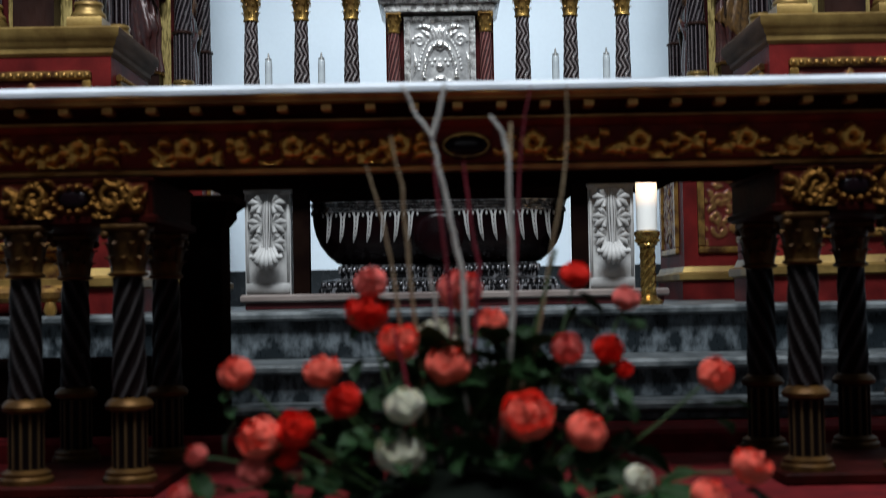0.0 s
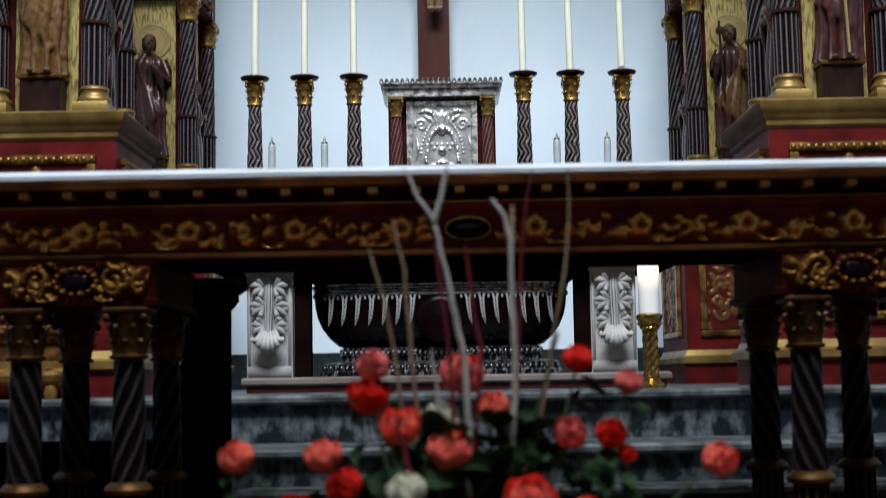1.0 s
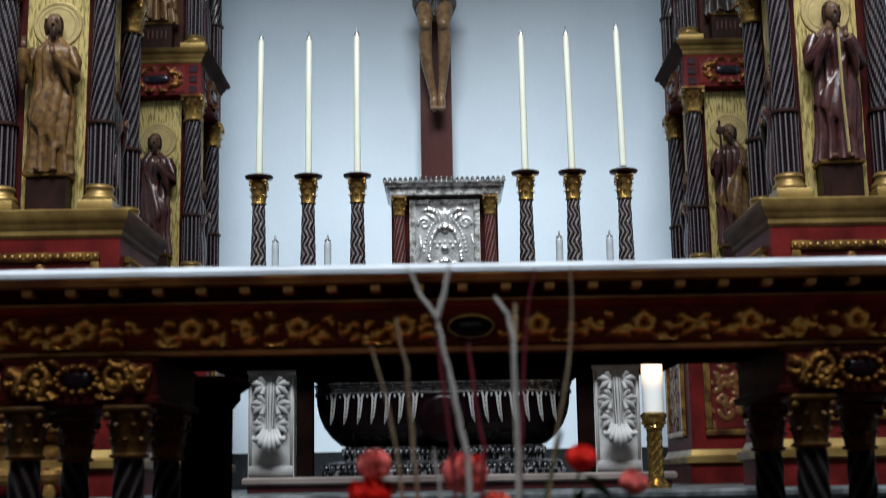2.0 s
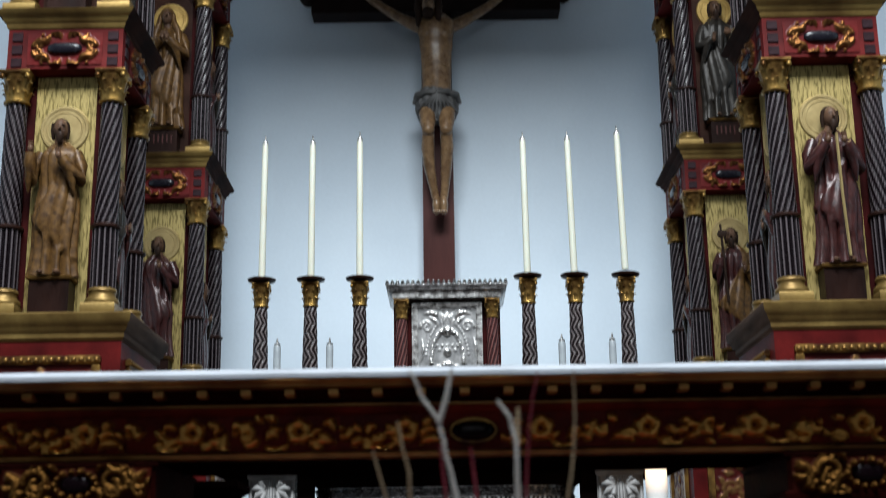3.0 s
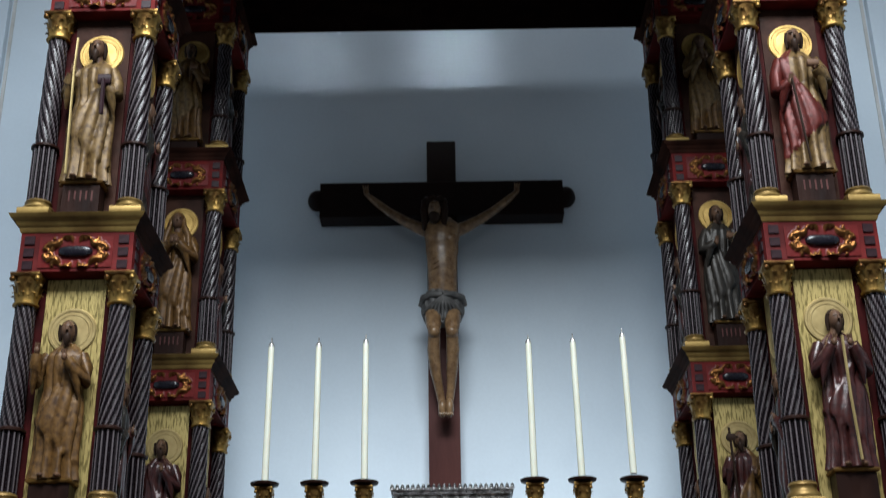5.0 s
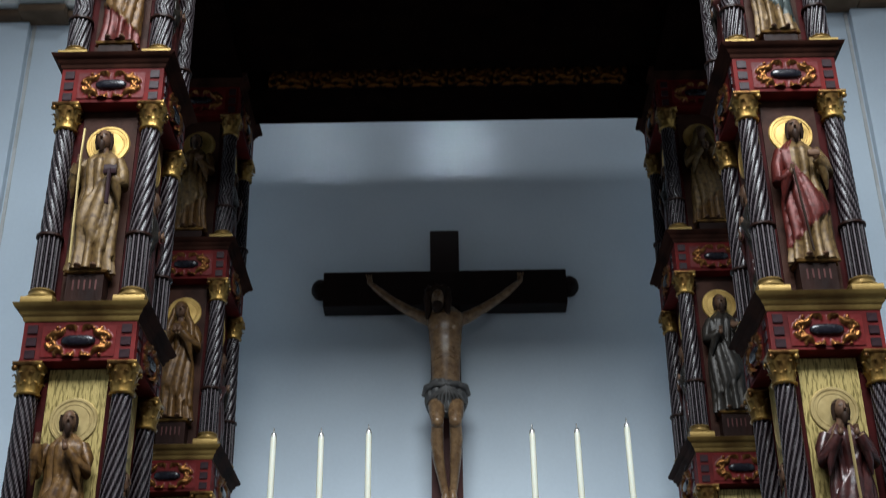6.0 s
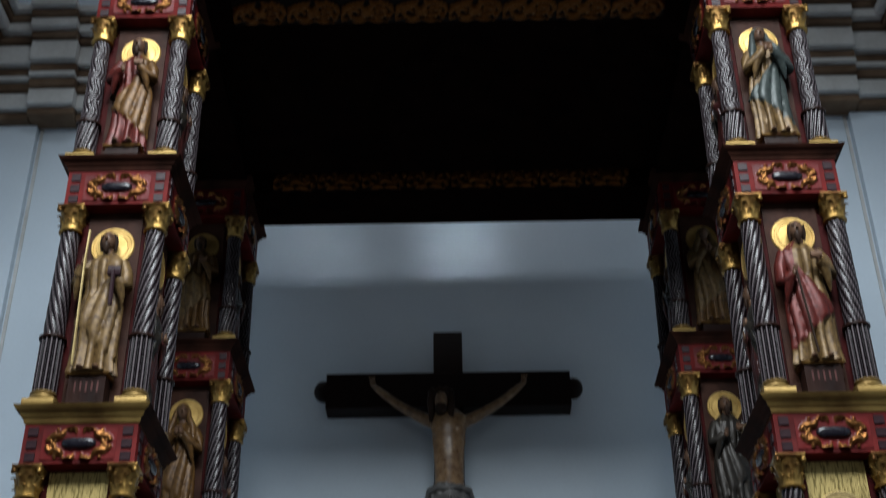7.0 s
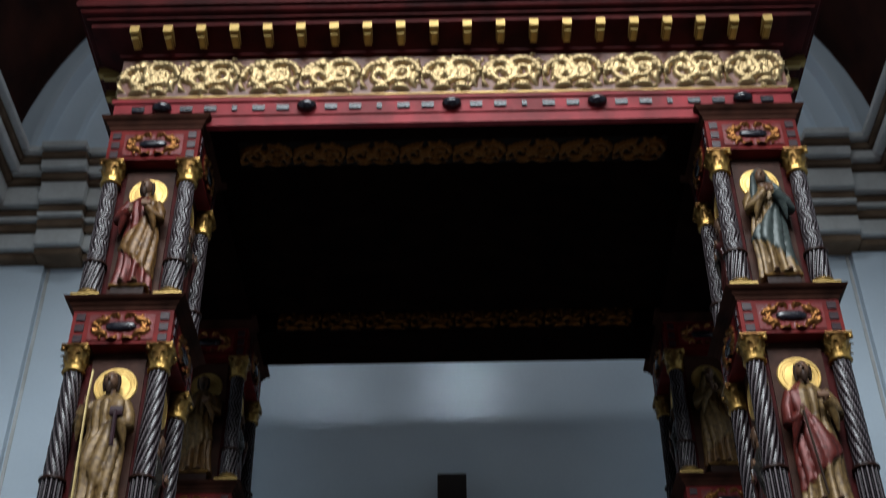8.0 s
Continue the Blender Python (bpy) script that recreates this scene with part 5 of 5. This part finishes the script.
# Near-black sheets added below the top; the shade is their colour.
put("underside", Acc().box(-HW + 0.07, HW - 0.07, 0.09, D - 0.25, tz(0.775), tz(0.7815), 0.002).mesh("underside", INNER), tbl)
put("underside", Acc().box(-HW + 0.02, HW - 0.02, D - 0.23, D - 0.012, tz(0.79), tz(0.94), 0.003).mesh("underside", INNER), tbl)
TR = 0.045
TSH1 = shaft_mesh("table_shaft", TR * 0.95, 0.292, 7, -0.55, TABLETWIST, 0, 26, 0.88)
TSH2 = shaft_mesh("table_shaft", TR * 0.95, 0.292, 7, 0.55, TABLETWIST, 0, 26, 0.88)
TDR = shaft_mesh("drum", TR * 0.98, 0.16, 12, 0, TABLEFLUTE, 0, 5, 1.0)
# Capital, ring and foot take the shade-darkened gilding.
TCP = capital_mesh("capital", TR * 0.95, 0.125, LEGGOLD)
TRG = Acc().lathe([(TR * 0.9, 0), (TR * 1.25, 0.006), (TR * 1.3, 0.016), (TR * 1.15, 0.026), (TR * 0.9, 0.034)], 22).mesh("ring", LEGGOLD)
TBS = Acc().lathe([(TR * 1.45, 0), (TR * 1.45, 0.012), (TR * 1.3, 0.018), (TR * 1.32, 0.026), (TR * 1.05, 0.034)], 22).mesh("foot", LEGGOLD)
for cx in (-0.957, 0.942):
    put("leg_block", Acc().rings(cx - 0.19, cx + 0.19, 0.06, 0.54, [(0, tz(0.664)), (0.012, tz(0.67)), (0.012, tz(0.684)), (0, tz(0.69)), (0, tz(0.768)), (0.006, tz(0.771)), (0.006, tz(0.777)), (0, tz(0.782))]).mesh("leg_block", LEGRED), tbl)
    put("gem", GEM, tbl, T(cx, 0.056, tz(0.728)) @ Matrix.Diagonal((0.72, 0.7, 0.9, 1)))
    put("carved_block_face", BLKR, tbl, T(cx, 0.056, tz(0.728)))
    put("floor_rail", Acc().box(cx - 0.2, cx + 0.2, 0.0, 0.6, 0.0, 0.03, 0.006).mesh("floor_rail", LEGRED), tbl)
    for sx in (-1, 1):
        for yy in (0.0, 0.43):
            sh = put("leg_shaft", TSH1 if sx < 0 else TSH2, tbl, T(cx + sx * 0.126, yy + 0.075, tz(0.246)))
            put("capital", TCP, sh, T(0, 0, 0.293), "gilded capital, shade put into its colour")
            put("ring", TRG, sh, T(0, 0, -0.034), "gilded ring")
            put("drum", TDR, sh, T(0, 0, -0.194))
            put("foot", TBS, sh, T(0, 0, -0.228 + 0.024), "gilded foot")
cl = Acc()
N = 90
prof = [(-0.022, 0.966), (-0.028, 0.967), (-0.029, 0.977), (-0.022, 0.985), (-0.02, 0.989), (0.3, 0.99), (D + 0.02, 0.989), (D + 0.04, 0.98), (D + 0.04, 0.965)]


def cloth(u, t):
    y, z = prof[round(t * (len(prof) - 1))]
    w = 0.0012 * math.sin(u * 41) + 0.0008 * math.sin(u * 97 + 1)
    return -HW - 0.04 + u * (2 * HW + 0.08), y + (w if t < 0.4 else 0), z + (0.6 * w if t < 0.3 else 0)


cl.surf(cloth, N, len(prof) - 1, wrap=False)
solo("altar_cloth", cl.mesh("altar_cloth", LINEN), T(TX, TY, 0), "white linen cloth laid over the altar table", "cloth")

# ---- floor candle, stand and chair beyond the table ----
YC = 5.0
cs = thing("candle_stand", T(0.785, YC, PRED), "turned brass candle stand with spiral stem", "candle stand")
put("foot", Acc().lathe([(0.055, 0), (0.055, 0.014), (0.045, 0.02), (0.03, 0.035), (0.032, 0.045)], 26).mesh("foot", BRASS), cs)
put("stem", shaft_mesh("stem", 0.031, 0.175, 6, 0.8, BRASS, 0, 30, 0.98), cs, T(0, 0, 0.045))
put("cup", Acc().lathe([(0.028, 0.22), (0.04, 0.23), (0.034, 0.24), (0.044, 0.255), (0.05, 0.268), (0.05, 0.278), (0.04, 0.285), (0.02, 0.28)], 28).mesh("cup", BRASS), cs)
put("bead", Acc().lathe([(0.036, 0.236), (0.045, 0.242), (0.045, 0.25), (0.036, 0.256)], 28, wob=lambda a, z: 1 + 0.08 * math.cos(14 * a)).mesh("bead", BRASS), cs)
fc = thing("burning_candle", T(0.785, YC, PRED + 0.281), "thick white burning candle on a brass stand", "candle")
put("wax", Acc().lathe([(0.04, 0), (0.041, 0.17), (0.04, 0.194), (0.036, 0.199), (0.028, 0.19), (0.01, 0.184)], 28).mesh("wax", LITWAX), fc, label="white wax glowing round the flame")
put("wick", Acc().tube([(0, 0, 0.18), (0.002, 0, 0.205)], 0.0025, 6).mesh("wick", WICK), fc)
put("flame", Acc().lathe([(0.002, 0.196), (0.009, 0.205), (0.011, 0.213), (0.007, 0.226), (0.001, 0.24)], 12).mesh("flame", FLAME), fc)
candle_light = bpy.data.lights.new("flame_light", "POINT")
candle_light.energy, candle_light.color, candle_light.shadow_soft_size = 1.2, (1.0, 0.6, 0.28), 0.02
new("flame_light", candle_light).location = (0.785, YC, PRED + 0.281 + 0.222)

# Low bench is guessed; its near-black front fills the dark beside the end.
bench = thing("bench", T(-0.69, 3.96, 0.078), "tall dark moulded end with a guessed near-black low bench", "bench")
end = put("bench_end", Acc().rings(-0.1, 0.026, -0.08, 0.08, [(0.01, 0.0), (0.01, 0.05), (0, 0.06), (0, 0.62)]).mesh("bench_end", INNER), bench)
put("end_cap", Acc().rings(-0.1, 0.026, -0.08, 0.08, [(0, 0.621), (0.02, 0.65), (0.02, 0.67), (0.045, 0.69), (0.045, 0.71)]).mesh("end_cap", INNER), end)
put("seat", Acc().box(-1.3, -0.112, -0.09, 0.09, 0.2, 0.23, 0.006).mesh("seat", INNER), bench)
put("front_panel", Acc().box(-1.28, -0.112, -0.07, -0.05, 0.0, 0.199, 0.003).mesh("front_panel", INNER), bench)
for x in (-1.1, -0.8, -0.5, -0.2):
    put("stile", Acc().box(x - 0.02, x + 0.02, -0.082, -0.0705, 0.01, 0.19, 0.003).mesh("stile", INNER), bench)

ch = thing("gilded_chair", T(-1.63, 4.72, PRED), "gilded wooden chair standing on the altar step", "chair")
put("seat", Acc().box(-0.24, 0.24, -0.02, 0.34, 0.05, 0.1, 0.015).mesh("seat", GOLDDARK), ch)
put("backrest", Acc().rings(-0.2, 0.2, 0.36, 0.39, [(0.02, 0.101), (0.0, 0.12), (0, 0.2), (-0.06, 0.24)]).mesh("backrest", GOLDDARK), ch)
for sx in (-1, 1):
    for yy in (0.0, 0.3):
        put("leg", Acc().lathe([(0.02, 0), (0.026, 0.02), (0.018, 0.049)], 12, (sx * 0.2, yy, 0)).mesh("leg", GOLDDARK), ch)

# ---- flowers before the altar ----
FY = 2.0
arr = thing("flower_arrangement", T(0.03, FY, 0), "full arrangement of salmon, red and cream roses with twigs", "flowers")


def L(x, y, z):
    return T(x - 0.03, y - FY, z)


put("bowl", Acc().lathe([(0.14, 0), (0.19, 0.02), (0.24, 0.08), (0.25, 0.11), (0.235, 0.115), (0.2, 0.09)], 32).mesh("bowl", POT), arr, label="dark bowl")
put("foam", Acc().ball((0, 0, 0.13), 0.2, 0.17, 0.09, 18, 10).mesh("foam", POT), arr)


def rose_mesh(mat, seed, open_=1.0):
    """A rose of one unit radius: rolled heart and four rows of curling petals."""
    a = Acc()
    rng = random.Random(seed)
    rows = ((3, 0.16, 1.1, 0.0), (4, 0.34, 1.1, 0.02), (5, 0.54, 1.08, 0.05), (5, 0.72, 1.04, 0.12), (5, 0.86, 0.95, 0.26))
    for k, (n, r, hh, flare) in enumerate(rows):
        for i in range(n):
            g0 = 2 * math.pi * (i + 0.37 * k + rng.uniform(-0.12, 0.12)) / n
            tw = rng.uniform(-0.1, 0.1)
            hj = hh * rng.uniform(0.93, 1.07)

            def petal(u, t, g0=g0, r=r, hj=hj, flare=flare, n=n, tw=tw):
                w = math.sin(math.pi * (0.2 + 0.66 * t ** 1.3)) ** 0.7 * 10.5 / n
                g = g0 + (u - 0.5) * w + tw * t
                belly = math.sin(math.pi * min(1.0, 0.12 + 0.62 * t))
                rad = r * (0.25 + 0.8 * belly) - (0.2 + 0.22 * (1 - r)) * (1 - flare * 2) * t ** 2.5 + 0.6 * flare * open_ * t ** 5 + 0.06 * (u - 0.5)
                z = -0.85 + hj * 1.25 * t - 0.3 * hj * (abs(u - 0.5) * 2) ** 2 * t - 0.25 * flare * open_ * t ** 6
                return rad * math.cos(g), rad * math.sin(g), z
            a.surf(petal, 8, 8, wrap=False)
    a.ball((0, 0, -0.2), 0.5, 0.5, 0.55, 14, 10)
    return a.mesh("rose", mat, 75)


def calyx_mesh():
    a = Acc()
    a.ball((0, 0, -0.9), 0.24, 0.24, 0.2, 10, 6)
    for i in range(5):
        g = 2 * math.pi * i / 5
        a.surf(lambda u, t, g=g: ((0.2 + 0.5 * t) * math.cos(g) - (u - 0.5) * 0.3 * (1 - t) * math.sin(g), (0.2 + 0.5 * t) * math.sin(g) + (u - 0.5) * 0.3 * (1 - t) * math.cos(g), -0.86 + 0.35 * t - 0.3 * t * t), 3, 5, wrap=False)
    return a.mesh("calyx", LEAF, 70)


CALYX = calyx_mesh()
BLOOMS = {
    "salmon": [(-0.324, 2.0, 0.371, 0.026), (-0.19, 2.0, 0.373, 0.028), (-0.072, 2.0, 0.414, 0.03), (0.073, 2.1, 0.44, 0.027), (0.005, 2.0, 0.378, 0.033), (0.118, 1.88, 0.309, 0.036),
               (0.204, 1.88, 0.286, 0.029), (0.417, 2.0, 0.354, 0.026), (0.441, 1.88, 0.231, 0.028), (0.379, 1.88, 0.19, 0.026), (-0.274, 1.88, 0.283, 0.031)],
    "pink": [(-0.278, 1.88, 0.239, 0.025), (-0.363, 1.88, 0.258, 0.016), (-0.384, 1.88, 0.198, 0.021), (-0.12, 2.1, 0.507, 0.026), (0.026, 2.1, 0.495, 0.035), (0.188, 2.0, 0.396, 0.024), (0.295, 2.1, 0.475, 0.022)],
    "red": [(-0.151, 1.88, 0.334, 0.026), (-0.22, 1.88, 0.295, 0.028), (-0.125, 2.1, 0.462, 0.033), (0.212, 2.1, 0.515, 0.024), (0.251, 2.0, 0.395, 0.023), (0.274, 2.0, 0.363, 0.014), (-0.233, 1.88, 0.254, 0.018)],
    "white": [(-0.012, 2.1, 0.419, 0.033), (-0.061, 1.88, 0.328, 0.028), (-0.068, 1.88, 0.26, 0.033), (0.278, 1.88, 0.213, 0.021), (0.109, 2.0, 0.349, 0.017)]}
rng = random.Random(11)
LEAFM = []
for q in range(3):
    a = Acc()
    bend = 0.25 + 0.2 * q

    def leaf(u, t, bend=bend, q=q):
        w = 0.34 * math.sin(math.pi * min(1, t * 0.97 + 0.02)) ** 0.75 * (1 + 0.08 * math.sin(26 * t))
        return (u - 0.5) * 2 * w, t, -bend * t * t + 0.22 * abs(u - 0.5) + 0.04 * math.sin(9 * t + q)
    a.surf(leaf, 6, 10, wrap=False)
    LEAFM.append(a.mesh("leaf", LEAF, 80))
for colour, places in BLOOMS.items():
    kinds = [rose_mesh(PETALS[colour], 3 * k + len(colour), 0.3 + 0.7 * k) for k in range(3)]
    for k, (x, y, z, r) in enumerate(places):
        dx, dz = x - 0.03, z - 0.2
        lean = pose(0, 0, 0, rng.uniform(18, 58), 0, 0) @ pose(0, 0, 0, 0, 0, rng.uniform(0, 360))
        turn = pose(0, 0, 0, 0, max(-50, min(50, 80 * dx)) + rng.uniform(-14, 14), 0)
        m = L(x, y, z) @ turn @ lean @ Matrix.Scale(r * 1.2, 4)
        ob = put("rose", kinds[k % 3], arr, m, {"salmon": "salmon rose", "pink": "pale pink rose", "red": "deep red rose", "white": "cream-white rose"}[colour])
        put("calyx", CALYX, ob)
        p0 = Vector((x - 0.03, y - FY, z)) + (turn @ lean).to_3x3() @ Vector((0, 0, -r * 0.85))
        p3 = Vector((0.3 * (x - 0.03), 0.2 * (y - FY), 0.15))
        pm = (p0 + p3) / 2 + Vector((0.12 * dx, 0, 0.03))
        put("stem", Acc().tube([p0, p0 * 0.75 + pm * 0.25 + Vector((0, 0, 0.004)), pm, p3], 0.0023, 6).mesh("stem", STEM), arr)
        for j in range(3):
            g = rng.uniform(0, 6.28)
            put("leaf", LEAFM[j], arr, Matrix.Translation(p0 + Vector((0.012 * math.cos(g), 0.012 * math.sin(g), -0.02 - 0.022 * j))) @ pose(0, 0, 0, rng.uniform(-40, 25), rng.uniform(-30, 30), math.degrees(g)) @ Matrix.Scale(rng.uniform(0.035, 0.055), 4))
for k in range(330):
    g, h = rng.uniform(0, 6.28), rng.random()
    rad = 0.42 * (1 - 0.75 * h ** 1.5) * math.sqrt(rng.random())
    x, y, z = rad * math.cos(g) * 1.05 + 0.01, rad * math.sin(g) * 0.42 + 0.04, 0.1 + 0.31 * h - 0.12 * (rad / 0.42) ** 2
    put("leaf", LEAFM[k % 3], arr, T(x, y, max(0.1, z)) @ pose(0, 0, 0, rng.uniform(-60, 60), rng.uniform(-50, 50), rng.uniform(0, 360)) @ Matrix.Scale(rng.uniform(0.045, 0.08), 4))


def twig(pts, r0, r1, mat, label, dy=0.0):
    rr = random.Random(len(pts) + int(1000 * abs(pts[0][0])))
    fine = []
    for (x0, z0), (x1, z1) in zip(pts, pts[1:]):
        for s in range(4):
            t = s / 4
            fine.append((x0 + (x1 - x0) * t + rr.uniform(-1, 1) * 0.0012 - 0.03, dy + rr.uniform(-1, 1) * 0.001, z0 + (z1 - z0) * t))
    fine.append((pts[-1][0] - 0.03, dy, pts[-1][1]))
    fine.append((pts[-1][0] * 0.7 - 0.03, dy, pts[-1][1] - 0.2))
    n = len(fine)
    put("twig", Acc().tube(fine, [0.72 * (r0 + (r1 - r0) * i / (n - 1)) for i in range(n)], 7).mesh("twig", mat), arr, None, label)


twig([(-0.06, 0.808), (-0.041, 0.765), (-0.015, 0.729), (-0.003, 0.667), (0.012, 0.596), (0.028, 0.517), (0.035, 0.394)], 0.0036, 0.007, TWIG, "bleached forked twig", 0.02)
put("twig", Acc().tube([(-0.024, 0.02, 0.809), (-0.033, 0.02, 0.764), (-0.045, 0.02, 0.726)], [0.0034, 0.004, 0.0046], 7).mesh("twig", TWIG), arr)
twig([(0.076, 0.759), (0.094, 0.732), (0.104, 0.696), (0.105, 0.586), (0.107, 0.489), (0.099, 0.347)], 0.004, 0.0072, TWIG, "bleached twig", 0.02)
put("twig", Acc().tube([(0.079, 0.03, 0.749), (0.076, 0.025, 0.692)], [0.003, 0.0042], 7).mesh("twig", TWIGBROWN), arr)
twig([(-0.081, 0.73), (-0.063, 0.65), (-0.056, 0.553), (-0.046, 0.439), (-0.036, 0.356)], 0.003, 0.006, TWIGBROWN, "straw-coloured twig", 0.03)
twig([(-0.121, 0.687), (-0.092, 0.589), (-0.076, 0.484), (-0.065, 0.378)], 0.0025, 0.005, TWIGBROWN, "straw-coloured twig", 0.05)
twig([(-0.023, 0.526), (-0.015, 0.465), (-0.014, 0.412)], 0.003, 0.005, TWIG, "bleached twig", 0.04)
twig([(-0.015, 0.694), (-0.004, 0.605), (0.005, 0.526), (0.01, 0.45)], 0.003, 0.005, TWIGRED, "crimson stem", 0.04)
twig([(0.033, 0.689), (0.044, 0.587), (0.055, 0.525), (0.05, 0.45)], 0.003, 0.005, TWIGRED, "crimson stem", 0.04)
twig([(-0.077, 0.431), (-0.065, 0.378), (-0.054, 0.334)], 0.003, 0.005, TWIGRED, "crimson stem", -0.06)
twig([(0.175, 0.549), (0.161, 0.497), (0.142, 0.427), (0.125, 0.362)], 0.0035, 0.006, STEM, "green stem", 0.03)
twig([(0.197, 0.805), (0.198, 0.725), (0.189, 0.646), (0.169, 0.549), (0.15, 0.44)], 0.0022, 0.004, TWIGBROWN, "thin rusty twig", 0.03)
twig([(0.141, 0.806), (0.126, 0.727), (0.118, 0.6), (0.11, 0.45)], 0.002, 0.004, TWIGRED, "thin rusty twig", 0.04)
